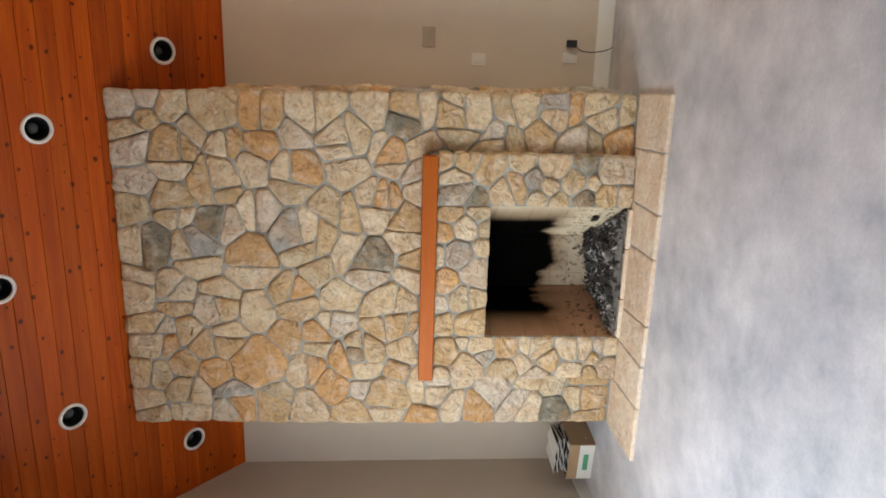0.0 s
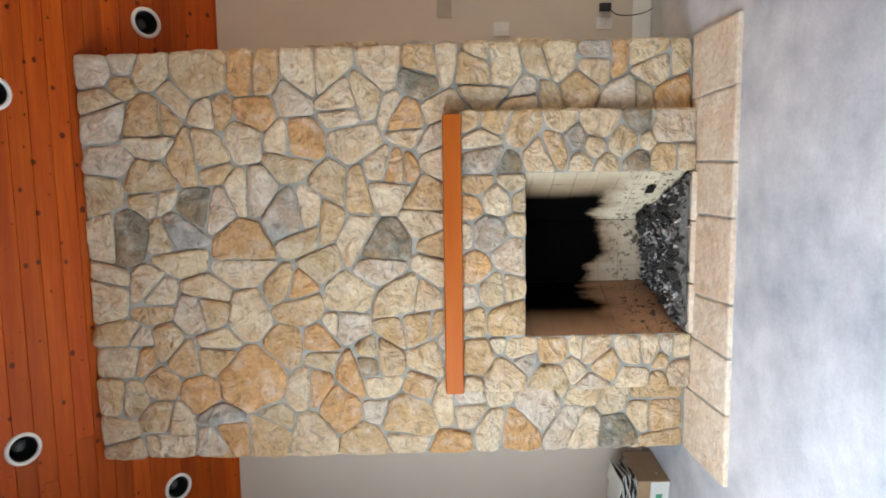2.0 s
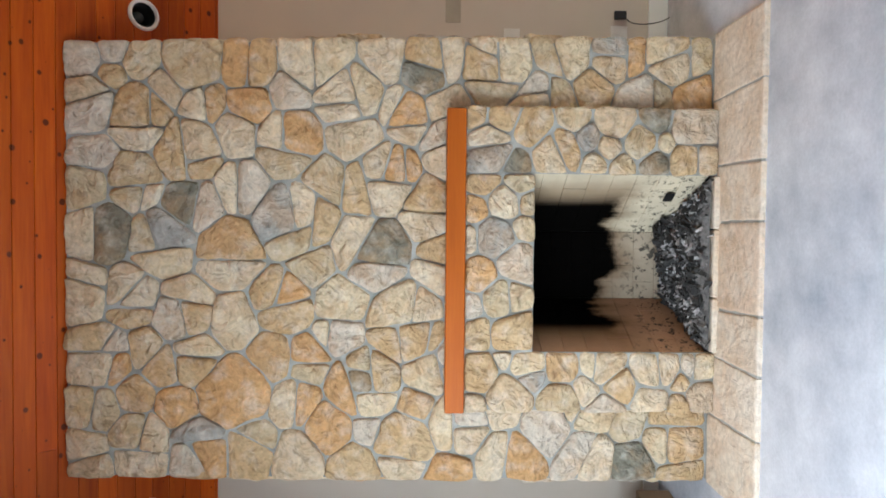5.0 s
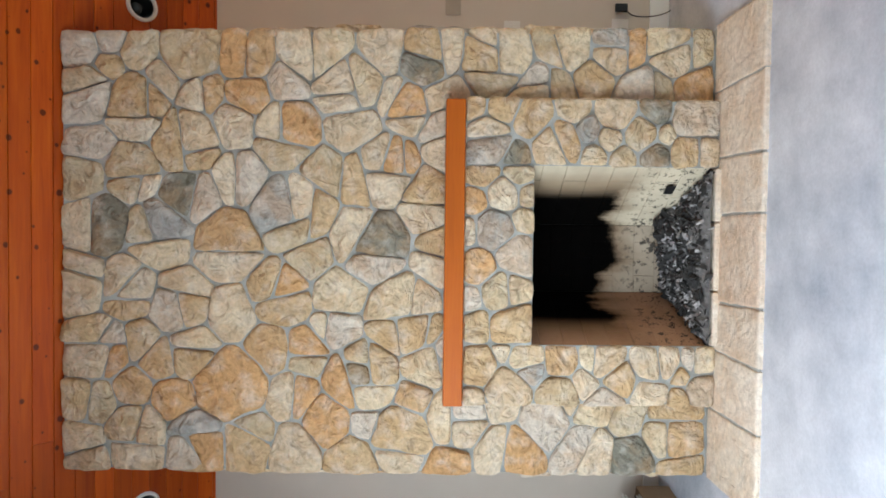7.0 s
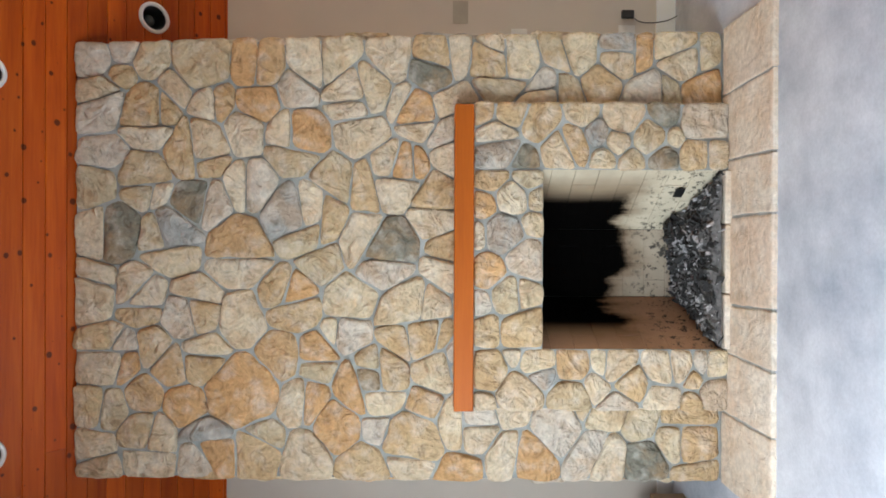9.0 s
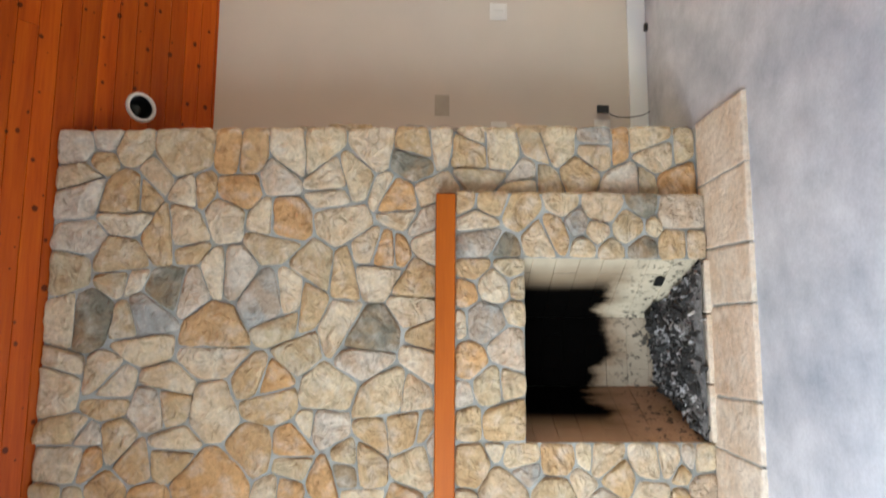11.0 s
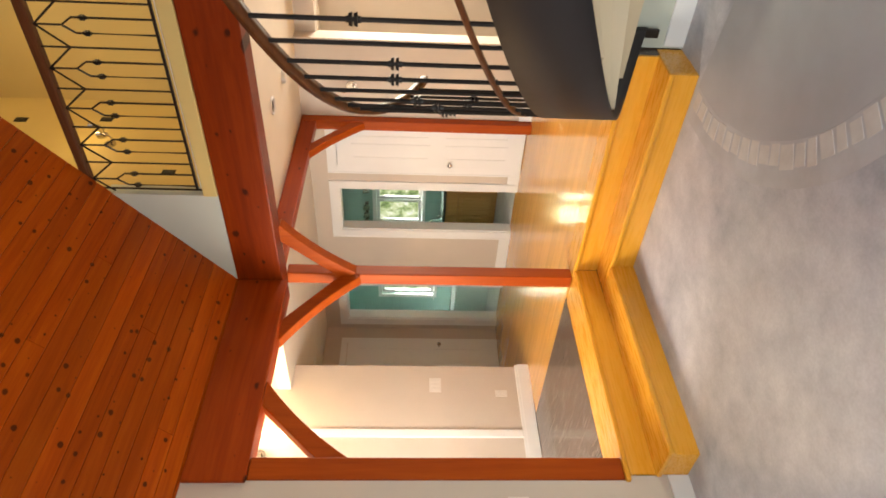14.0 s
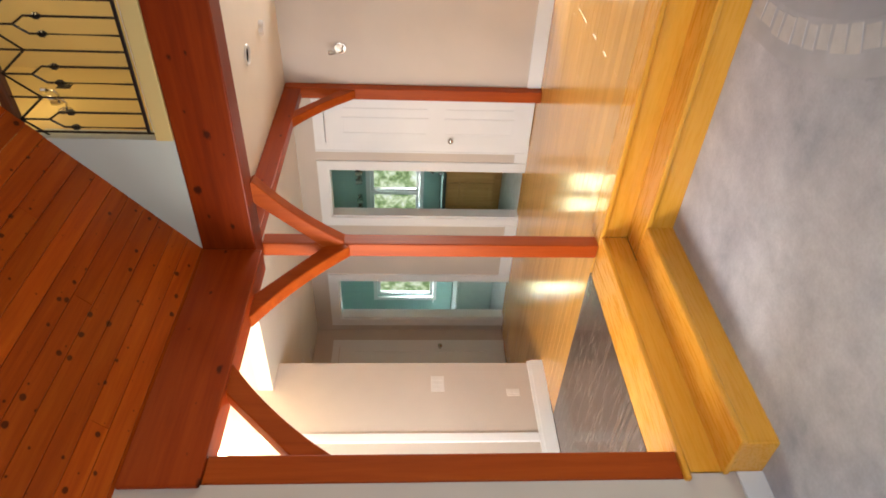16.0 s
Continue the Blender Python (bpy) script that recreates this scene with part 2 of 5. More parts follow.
def garden_material():
    """Sunlit trees beyond the windows, with the bright sky above and between them."""
    m = bpy.data.materials.new("sunlit_garden")
    m.use_nodes = True
    t = m.node_tree
    b = t.nodes["Principled BSDF"]
    c = t.nodes.new("ShaderNodeTexCoord")
    n = t.nodes.new("ShaderNodeTexNoise")
    n.inputs["Scale"].default_value, n.inputs["Detail"].default_value, n.inputs["Roughness"].default_value = 1.5, 8.0, 0.74
    t.links.new(c.outputs["Object"], n.inputs["Vector"])
    r = t.nodes.new("ShaderNodeValToRGB")
    stops = [(0.34, (0.05, 0.09, 0.03)), (0.46, (0.27, 0.40, 0.15)), (0.54, (0.72, 0.82, 0.52)), (0.64, (0.95, 1.0, 1.0))]
    e = r.color_ramp.elements
    e.new(0.5), e.new(0.6)
    for s, (p, col) in zip(e, stops):
        s.position, s.color = p, (*col, 1)
    t.links.new(n.outputs[0], r.inputs[0])
    sp = t.nodes.new("ShaderNodeSeparateXYZ")
    t.links.new(c.outputs["Object"], sp.inputs[0])
    rough = t.nodes.new("ShaderNodeMath")
    rough.operation = "MULTIPLY_ADD"
    t.links.new(n.outputs[0], rough.inputs[0])
    rough.inputs[1].default_value = 4.0
    t.links.new(sp.outputs[2], rough.inputs[2])
    up = t.nodes.new("ShaderNodeMapRange")
    t.links.new(rough.outputs[0], up.inputs[0])
    up.inputs[1].default_value, up.inputs[2].default_value = 6.2, 7.4
    up.inputs[3].default_value, up.inputs[4].default_value = 1.5, 16.0
    t.links.new(r.outputs[0], b.inputs["Emission Color"])
    t.links.new(up.outputs[0], b.inputs["Emission Strength"])
    b.inputs["Base Color"].default_value = (0, 0, 0, 1)
    return m


M_WALL = paint("cream_wall_paint", (0.59, 0.515, 0.435), 0.6)
M_WHITE = paint("white_gloss_paint", (0.80, 0.80, 0.78), 0.35, 0.03)
M_PALE = paint("pale_gable_paint", (0.54, 0.565, 0.48), 0.6)
M_CEIL = paint("hall_ceiling_paint", (0.74, 0.70, 0.63), 0.7)
M_GREEN = paint("sage_green_paint", (0.33, 0.50, 0.46), 0.5)
M_UPPER = paint("warm_upper_paint", (0.66, 0.49, 0.18), 0.6)
M_CONCRETE = concrete_material()
M_STONE = stone_material("fieldstone")
M_MORTAR = mortar_material()
M_PINE = wood("stained_pine_boards", (0.30, 0.039, 0.0015), (0.41, 0.066, 0.0026), (0.50, 0.100, 0.0042), 0, 0.42, knots="XY", island=True, knot_scale=11.0, spread=0.34)
M_BEAM = wood("stained_timber", (0.25, 0.028, 0.0015), (0.31, 0.040, 0.002), (0.37, 0.055, 0.003), 0, 0.42, knots="XZ", knot_scale=4.5)
M_POST = wood("stained_post_timber", (0.28, 0.040, 0.002), (0.35, 0.056, 0.003), (0.41, 0.076, 0.005), 2, 0.42)
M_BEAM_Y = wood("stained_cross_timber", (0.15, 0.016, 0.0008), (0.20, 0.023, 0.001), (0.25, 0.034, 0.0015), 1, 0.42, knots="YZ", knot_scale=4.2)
M_MANTEL = wood("mantel_timber", (0.35, 0.074, 0.003), (0.41, 0.092, 0.004), (0.46, 0.114, 0.006), 0, 0.45)
M_STEP_N = wood("varnished_step_wood", (0.68, 0.298, 0.026), (0.73, 0.335, 0.034), (0.77, 0.37, 0.044), 0, 0.28, coat=0.5)
M_STEP_E = wood("varnished_step_wood_cross", (0.68, 0.298, 0.026), (0.73, 0.335, 0.034), (0.77, 0.37, 0.044), 1, 0.28, coat=0.5)
M_FLOOR = wood("varnished_oak_strip", (0.60, 0.290, 0.055), (0.66, 0.335, 0.070), (0.71, 0.375, 0.088), 1, 0.18, piece=True, coat=0.5, spread=0.18)
M_DARK = wood("dark_foyer_plank", (0.060, 0.040, 0.030), (0.10, 0.070, 0.055), (0.15, 0.11, 0.085), 1, 0.25, piece=True, coat=0.3, spread=0.25)
M_IRON = plain("black_iron", (0.030, 0.026, 0.024), 0.38, 0.6)
M_STRINGER = plain("dark_steel_stringer", (0.026, 0.021, 0.021), 0.55, 0.15, scale=3.0)
M_RAILWOOD = wood("dark_handrail_wood", (0.07, 0.022, 0.008), (0.12, 0.040, 0.014), (0.17, 0.06, 0.02), 1, 0.35)
M_TREAD = paint("cream_tread_paint", (0.62, 0.50, 0.33), 0.4)
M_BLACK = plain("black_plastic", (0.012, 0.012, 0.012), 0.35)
M_PLASTIC = plain("ivory_plastic", (0.72, 0.69, 0.64), 0.35, vary=0.03)
M_TRIMRING = plain("white_metal_trim", (0.78, 0.76, 0.73), 0.4, vary=0.04)
M_BRICK_BACK = soot_brick("sooted_firebrick", (0.42, 0.34, 0.25))
M_BRICK_SIDE = soot_brick("pale_firebrick", (0.56, 0.48, 0.35))
M_BRICK_RED = soot_brick("reddish_firebrick", (0.40, 0.23, 0.14))
M_ASH = plain("grey_ash", (0.135, 0.125, 0.118), 0.95, vary=0.5, scale=40, bump=0.6)
M_CHAR = plain("charred_wood", (0.03, 0.027, 0.025), 0.8, vary=0.5, scale=30, bump=0.6)
M_CARD = plain("brown_cardboard", (0.36, 0.24, 0.14), 0.85, vary=0.08)
M_PAPER = plain("white_label_paper", (0.72, 0.72, 0.68), 0.7, vary=0.04)
M_PRINTGREEN = plain("green_print", (0.06, 0.30, 0.16), 0.6)
M_COUNTER = plain("dark_green_counter", (0.055, 0.085, 0.075), 0.2)
M_OAK = wood("oak_cabinet", (0.50, 0.26, 0.08), (0.58, 0.31, 0.10), (0.64, 0.37, 0.13), 2, 0.4)
M_CHROME = plain("brushed_nickel", (0.55, 0.52, 0.47), 0.25, 1.0, vary=0.05)
M_TUB = plain("white_enamel", (0.80, 0.82, 0.82), 0.15, vary=0.02)
M_VINYL = plain("grey_bath_floor", (0.60, 0.61, 0.60), 0.4)
M_GLASS = glass_material()
M_GARDEN = garden_material()
M_LAMP = glowing("lit_lamp_glass", (1.0, 0.80, 0.50), 9.0)
M_COBBLE = plain("painted_cobble", (0.61, 0.60, 0.59), 0.5, vary=0.10, scale=9)
M_RINGDARK = plain("blue_grey_paint", (0.48, 0.495, 0.53), 0.5, vary=0.12, scale=6)
M_RINGIN = plain("pale_blue_grey_paint", (0.43, 0.45, 0.49), 0.45, vary=0.10, scale=2.2)
M_PATCH = plain("wall_patch_filler", (0.40, 0.35, 0.28), 0.8, vary=0.08)


# ---- mesh helpers ----
def link_mesh(name, bm, material, parent=None, smooth=False):
    me = bpy.data.meshes.new(name)
    bm.normal_update()
    bm.to_mesh(me)
    bm.free()
    if material:
        me.materials.append(material)
    if smooth:
        for p in me.polygons:
            p.use_smooth = True
    ob = new(name, me)
    if parent:
        ob.parent = parent
    return ob


def part(name, bm, material, parent, label="", smooth=False):
    ob = link_mesh(name, bm, material, parent, smooth)
    if label:
        tagged(ob, label)
    return ob


def add_box(bm, x0, x1, y0, y1, z0, z1, m=None):
    r = bmesh.ops.create_cube(bm, size=1.0)["verts"]
    for v in r:
        v.co = Vector(((x0 + x1) / 2 + v.co.x * (x1 - x0), (y0 + y1) / 2 + v.co.y * (y1 - y0), (z0 + z1) / 2 + v.co.z * (z1 - z0)))
        if m:
            v.co = m @ v.co
    return r


def box(x0, x1, y0, y1, z0, z1, bevel=0.0, segs=2):
    bm = bmesh.new()
    add_box(bm, x0, x1, y0, y1, z0, z1)
    if bevel:
        bmesh.ops.bevel(bm, geom=bm.edges[:], offset=bevel, segments=segs, affect="EDGES", profile=0.5)
    return bm


def add_rod(bm, a, b, r, n=8, r2=None):
    a, b = Vector(a), Vector(b)
    d = b - a
    m = Matrix.Translation((a + b) / 2) @ d.to_track_quat("Z", "Y").to_matrix().to_4x4()
    bmesh.ops.create_cone(bm, cap_ends=True, segments=n, radius1=r, radius2=r if r2 is None else r2, depth=d.length, matrix=m)


def rod(a, b, r, n=8, r2=None):
    bm = bmesh.new()
    add_rod(bm, a, b, r, n, r2)
    return bm


def sweep(points, w, h, closed=False):
    """A bar of width w and height h along a path, kept upright."""
    bm = bmesh.new()
    rings = []
    for i, p in enumerate(points):
        a, b = points[max(i - 1, 0)], points[min(i + 1, len(points) - 1)]
        d = (b - a).normalized()
        side = Vector((d.y, -d.x, 0)).normalized()
        up = Vector((0, 0, 1))
        rings.append([bm.verts.new(p + side * (w / 2 * sx) + up * (h / 2 * sz)) for sx, sz in ((-1, -1), (1, -1), (1, 1), (-1, 1))])
    for r, s in zip(rings, rings[1:]):
        for i in range(4):
            bm.faces.new((r[i], r[(i + 1) % 4], s[(i + 1) % 4], s[i]))
    bm.faces.new(rings[0][::-1])
    bm.faces.new(rings[-1])
    bmesh.ops.recalc_face_normals(bm, faces=bm.faces[:])
    return bm


def tube(points, r, n=6):
    """A round bar along a path."""
    bm = bmesh.new()
    rings = []
    for i, p in enumerate(points):
        d = (points[min(i + 1, len(points) - 1)] - points[max(i - 1, 0)]).normalized()
        q = d.to_track_quat("Z", "Y")
        rings.append([bm.verts.new(p + q @ Vector((r * math.cos(6.2832 * k / n), r * math.sin(6.2832 * k / n), 0))) for k in range(n)])
    for a, b in zip(rings, rings[1:]):
        for k in range(n):
            bm.faces.new((a[k], a[(k + 1) % n], b[(k + 1) % n], b[k]))
    bm.faces.new(rings[0][::-1])
    bm.faces.new(rings[-1])
    bmesh.ops.recalc_face_normals(bm, faces=bm.faces[:])
    return bm


def structure(name, bm, material, label="", category="", smooth=False):
    return tagged(link_mesh(name, bm, material, None, smooth), label, category or name.split("_")[0], "", "structure")


def thing(name, at, label, category, group="", kind=""):
    return tagged(new(name), label, category, group, kind) if at is None else tagged(placed(name, at), label, category, group, kind)


def placed(name, at):
    ob = new(name)
    ob.location = at
    return ob


# ---- the sunken room ----
WX, EX, NY, SY = -0.76, 4.95, 0.72, -6.7   # west wall, east edge, north wall, south wall
SLOPE = 0.88
EAVE = 2.78
RIDGE_Y = -3.0
PLAT = 0.36
HALL_Z = 2.69
UP_Z = 2.91


def ceil_z(y):
    return EAVE + SLOPE * (NY - y) if y > RIDGE_Y else EAVE + SLOPE * (NY - RIDGE_Y) - SLOPE * (RIDGE_Y - y)


def boxes(*bs):
    bm = bmesh.new()
    for b in bs:
        add_box(bm, *b)
    return bm


floor = structure("floor", boxes((WX - 0.2, 5.40, SY - 0.2, NY + 0.2, -0.2, 0)), M_CONCRETE, "mottled blue-grey painted concrete floor", "floor")
structure("wall_north", boxes((WX - 0.2, 3.454, NY, NY + 0.16, 0, EAVE + 0.02), (3.454, 3.488, NY, NY + 0.03, 0, PLAT - 0.03)), M_WALL, "cream painted wall beside the stone chimney", "wall")
structure("wall_west", boxes((WX - 0.16, WX, SY, -4.4, 0, 6.6), (WX - 0.16, WX, -1.2, NY, 0, 6.6), (WX - 0.16, WX, -4.4, -1.2, 0, 0.45), (WX - 0.16, WX, -4.4, -1.2, 2.75, 6.6)), M_WALL, "painted wall with a wide window opening", "wall")
structure("wall_south", boxes((WX - 0.16, 0, SY - 0.16, SY, 0, 3.2), (4.4, 8.6, SY - 0.16, SY, 0, 3.2), (0, 4.4, SY - 0.16, SY, 0, 0.45), (0, 4.4, SY - 0.16, SY, 2.95, 3.2)), M_WALL, "painted wall with a wide window opening", "wall")
structure("baseboard_north", box(2.31, 3.483, NY - 0.015, NY, 0.0, 0.12, 0.004), M_WHITE, "white painted baseboard", "baseboard")
structure("baseboard_northwest", box(WX, -0.015, NY - 0.015, NY, 0.0, 0.10, 0.004), M_WHITE, "white painted baseboard", "baseboard")
structure("baseboard_west", box(WX, WX + 0.015, -1.2, NY - 0.015, 0.0, 0.10, 0.004), M_WHITE, "white painted baseboard", "baseboard")


def board_ceiling():
    """Boards along x on both slopes, with a groove between them."""
    bm = bmesh.new()
    rnd = random.Random(5)
    run = math.hypot(1, SLOPE)
    for sign in (1, -1):
        y0 = NY + 0.06 if sign > 0 else SY - 0.1
        length = abs(y0 - RIDGE_Y) * run
        n = int(length / 0.098)
        step = length / n
        for i in range(n):
            cuts = [WX - 0.2] + sorted(rnd.uniform(WX, EX) for _ in range(rnd.choice((0, 1, 1, 2)))) + [EX + 0.02]
            for xa, xb in zip(cuts, cuts[1:]):
                if xb - xa < 0.02:
                    continue
                ca, cb = i * step + 0.0005, (i + 1) * step - 0.0005
                pts = []
                for c, lift in ((ca, 0.0028), (ca + 0.0028, 0), (cb - 0.0028, 0), (cb, 0.0028), (cb, 0.03), (ca, 0.03)):
                    y = y0 - sign * c / run
                    z = ceil_z(NY) - SLOPE * 0.06 + SLOPE * c / run if sign > 0 else ceil_z(SY) - SLOPE * 0.1 + SLOPE * c / run
                    nrm = Vector((0, sign * SLOPE, 1)).normalized()
                    pts.append(Vector((0, y, z)) + nrm * lift)
                a = [bm.verts.new(p + Vector((xa + 0.0008, 0, 0))) for p in pts]
                b = [bm.verts.new(p + Vector((xb - 0.0008, 0, 0))) for p in pts]
                bm.faces.new(a), bm.faces.new(b[::-1])
                for k in range(6):
                    bm.faces.new((a[k], b[k], b[(k + 1) % 6], a[(k + 1) % 6]))
    bmesh.ops.recalc_face_normals(bm, faces=bm.faces[:])
    return bm


ceiling = structure("ceiling", board_ceiling(), M_PINE, "sloping ceiling of knotty orange-stained pine boards", "ceiling")
bm = bmesh.new()
for ya, yb in ((NY + 0.03, RIDGE_Y), (RIDGE_Y, SY - 0.3)):
    za, zb = EAVE + SLOPE * (NY - ya) if ya > RIDGE_Y else ceil_z(ya), ceil_z(yb)
    vs = [bm.verts.new((x, y, z + 0.06 + d)) for d in (0, 0.1) for x, y, z in ((WX - 0.3, ya, za), (EX + 0.03, ya, za), (EX + 0.03, yb, zb), (WX - 0.3, yb, zb))]
    for f in ((0, 1, 2, 3), (7, 6, 5, 4), (0, 4, 5, 1), (1, 5, 6, 2), (2, 6, 7, 3), (3, 7, 4, 0)):
        bm.faces.new([vs[i] for i in f])
bmesh.ops.recalc_face_normals(bm, faces=bm.faces[:])
structure("roof_deck", bm, M_BLACK, "dark roof deck above the ceiling boards", "roof")


# ---- steps and platform ----
def slab_floor(name, rects, label):
    return structure(name, boxes(*[(*r, 0.0, PLAT - 0.016) for r in rects]), M_DARK, label, "floor")


hall_floor = slab_floor("floor_hall", ((5.19, 12.0, -0.96, 6.0), (5.362, 12.0, -6.7, -0.96)), "glossy honey-coloured strip wood floor")
foyer_floor = slab_floor("floor_foyer", ((3.2, 5.185, 0.765, 3.2),), "dark plank floor with a light wood border")

north_steps = thing("north_steps", None, "two varnished honey-coloured wooden steps up to the foyer", "steps", kind="structure")
part("riser", box(3.50, 4.94, 0.495, 0.515, 0.0, 0.150, 0.002), M_STEP_N, north_steps)
part("tread", box(3.475, 4.906, 0.465, 0.76, 0.150, 0.18, 0.008, 3), M_STEP_N, north_steps)
part("end_panel", box(3.485, 3.50, 0.497, 0.715, 0.0, 0.150, 0.002), M_STEP_N, north_steps)
part("riser", box(3.48, 5.126, 0.72, 0.74, 0.18, 0.332, 0.002), M_STEP_N, north_steps)
part("tread", box(3.445, 5.094, 0.695, 1.02, 0.332, PLAT, 0.008, 3), M_STEP_N, north_steps)
east_steps = thing("east_steps", None, "two varnished honey-coloured wooden steps up to the hall", "steps", kind="structure")
part("riser", box(4.942, 4.962, -0.965, 0.515, 0.0, 0.150, 0.002), M_STEP_E, east_steps)
part("tread", box(4.908, 5.155, -0.985, 0.718, 0.1502, 0.1805, 0.008, 3), M_STEP_E, east_steps)
part("end_panel", box(4.962, 5.26, -0.967, -0.952, 0.0, 0.150, 0.002), M_STEP_E, east_steps)
part("riser", box(5.128, 5.148, -0.98, 0.72, 0.18, 0.332, 0.002), M_STEP_E, east_steps)
part("tread", box(5.096, 5.30, -0.985, 0.78, 0.332, PLAT + 0.0006, 0.008, 3), M_STEP_E, east_steps)
structure("wall_platform", boxes((5.27, 5.36, SY, -0.97, 0, PLAT)), M_PALE, "low white wall under the raised hall floor", "wall")
structure("baseboard_platform", box(5.255, 5.27, SY, -0.985, 0, 0.12, 0.004), M_WHITE, "white painted baseboard", "baseboard")

# ---- posts, beams, braces ----
BX0, BX1 = 4.96, 5.13


def timber(name, x0, x1, y0, y1, z0, z1, mat, label, cat="beam"):
    return tagged(link_mesh(name, box(x0, x1, y0, y1, z0, z1, 0.008), mat), label, cat)


def brace(name, a, b, w, h, mat, across, corner):
    """A knee brace from a post to a beam; its outer side is cut to a shallow arch, the corner side is straight."""
    a, b, side, corner = Vector(a), Vector(b), Vector(across), Vector(corner)
    bm = bmesh.new()
    n = 10
    d = (b - a).normalized()
    up = (corner - d * corner.dot(d)).normalized()
    rings = []
    for i in range(n + 1):
        s = i / n
        p = a + (b - a) * s
        arch = 0.030 * (1 - (2 * s - 1) ** 2)
        rings.append([bm.verts.new(p + side * (w / 2 * u) + up * (h / 2 * v + (arch - 0.012 if v < 0 else 0))) for u, v in ((-1, -1), (1, -1), (1, 1), (-1, 1))])
    for r, t in zip(rings, rings[1:]):
        for k in range(4):
            bm.faces.new((r[k], r[(k + 1) % 4], t[(k + 1) % 4], t[k]))
    bm.faces.new(rings[0][::-1]), bm.faces.new(rings[-1])
    bmesh.ops.recalc_face_normals(bm, faces=bm.faces[:])
    bmesh.ops.bevel(bm, geom=[e for e in bm.edges if abs((e.verts[0].co - e.verts[1].co).normalized().dot(d)) > 0.9], offset=0.005, segments=1, affect="EDGES")
    return tagged(link_mesh(name, bm, mat), "orange-stained diagonal timber brace", "brace", "timber braces")


timber("post", 3.456, 3.592, 0.716, 0.84, PLAT, 2.436, M_POST, "orange-stained square timber post at the wall end", "post")
timber("post", 5.092, 5.194, 0.768, 0.870, PLAT, 2.476, M_POST, "orange-stained square timber post on the platform corner", "post")
timber("post", 7.335, 7.440, 0.835, 0.940, PLAT, HALL_Z - 0.003, M_POST, "orange-stained square timber post in the hall", "post")
timber("beam", 3.44, 4.957, 0.70, 0.86, 2.438, 2.78, M_BEAM, "heavy orange-stained timber beam over the foyer opening")
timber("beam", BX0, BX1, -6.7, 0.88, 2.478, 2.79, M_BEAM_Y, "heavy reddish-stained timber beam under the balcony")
timber("beam", BX1 + 0.002, 7.333, 0.84, 0.935, 2.535, HALL_Z - 0.003, M_BEAM, "orange-stained timber beam across the hall ceiling")
brace("brace", (3.549, 0.775, 1.955), (4.058, 0.775, 2.482), 0.09, 0.115, M_POST, (0, 1, 0), (-1, 0, 1))
brace("brace", (5.114, 0.815, 1.990), (4.515, 0.815, 2.482), 0.085, 0.11, M_POST, (0, 1, 0), (1, 0, 1))
brace("brace", (5.120, 0.79, 2.012), (5.120, 0.352, 2.51), 0.080, 0.11, M_POST, (1, 0, 0), (0, 1, 1))
brace("brace", (7.365, 0.888, 2.10), (6.80, 0.888, 2.60), 0.08, 0.10, M_POST, (0, 1, 0), (1, 0, 1))

# ---- foyer, hall and upper floor shell ----
HE = 7.57   # east wall of the hall
structure("wall_foyer_north", boxes((3.2, 5.69, 2.64, 2.78, PLAT, 4.6)), M_WALL, "cream painted foyer wall with switches", "wall")
structure("wall_foyer_return", boxes((5.57, 5.69, 2.78, 4.25, PLAT, HALL_Z)), M_WALL, "cream painted corridor wall", "wall")
# The opening in the west wall is added for the foyer fill.
structure("wall_foyer_west", boxes((3.2, 3.36, 0.88, 1.08, PLAT, 4.6), (3.2, 3.36, 2.02, 2.64, PLAT, 4.6), (3.2, 3.36, 1.08, 2.02, PLAT, 1.05), (3.2, 3.36, 1.08, 2.02, 2.45, 4.6)), M_WALL, "cream painted foyer wall with an added window opening", "wall")
structure("ceiling_foyer", boxes((3.2, 5.45, 0.88, 2.76, 4.6, 4.7)), M_CEIL, "high cream foyer ceiling", "ceiling")
structure("wall_foyer_upper", boxes((5.404, 5.45, 0.93, 2.64, HALL_Z + 0.12, 4.6)), M_WALL, "cream wall above the hall ceiling edge", "wall")
structure("wall_foyer_gable", boxes((3.2, 5.45, 0.88, 0.93, 2.79, 4.6)), M_WALL, "cream wall above the timber beam", "wall")
structure("ceiling_hall", boxes((5.40, 7.6, 0.93, 4.4, HALL_Z, HALL_Z + 0.12), (5.115, 7.6, -6.7, 0.93, HALL_Z, HALL_Z + 0.12)), M_CEIL, "flat cream hall ceiling", "ceiling")
structure("wall_hall_north", boxes((5.57, HE + 0.14, 4.25, 4.39, PLAT, HALL_Z)), M_WALL, "cream painted wall at the corridor end", "wall")
D1, D2 = (1.84, 2.455), (3.40, 4.045)
OPEN_Y = 0.07
DOOR_H = PLAT + 2.03
structure("wall_hall_east", boxes((HE, HE + 0.14, OPEN_Y, D1[0], PLAT, HALL_Z), (HE, HE + 0.14, D1[1], D2[0], PLAT, HALL_Z), (HE, HE + 0.14, D2[1], 4.25, PLAT, HALL_Z),
                                  (HE, HE + 0.14, D1[0], D1[1], DOOR_H, HALL_Z), (HE, HE + 0.14, D2[0], D2[1], DOOR_H, HALL_Z), (HE, HE + 0.14, -6.7, -1.6, PLAT, HALL_Z), (HE, HE + 0.14, -1.6, OPEN_Y, 2.5, HALL_Z)),
          M_WALL, "cream painted hall wall with doorways", "wall")
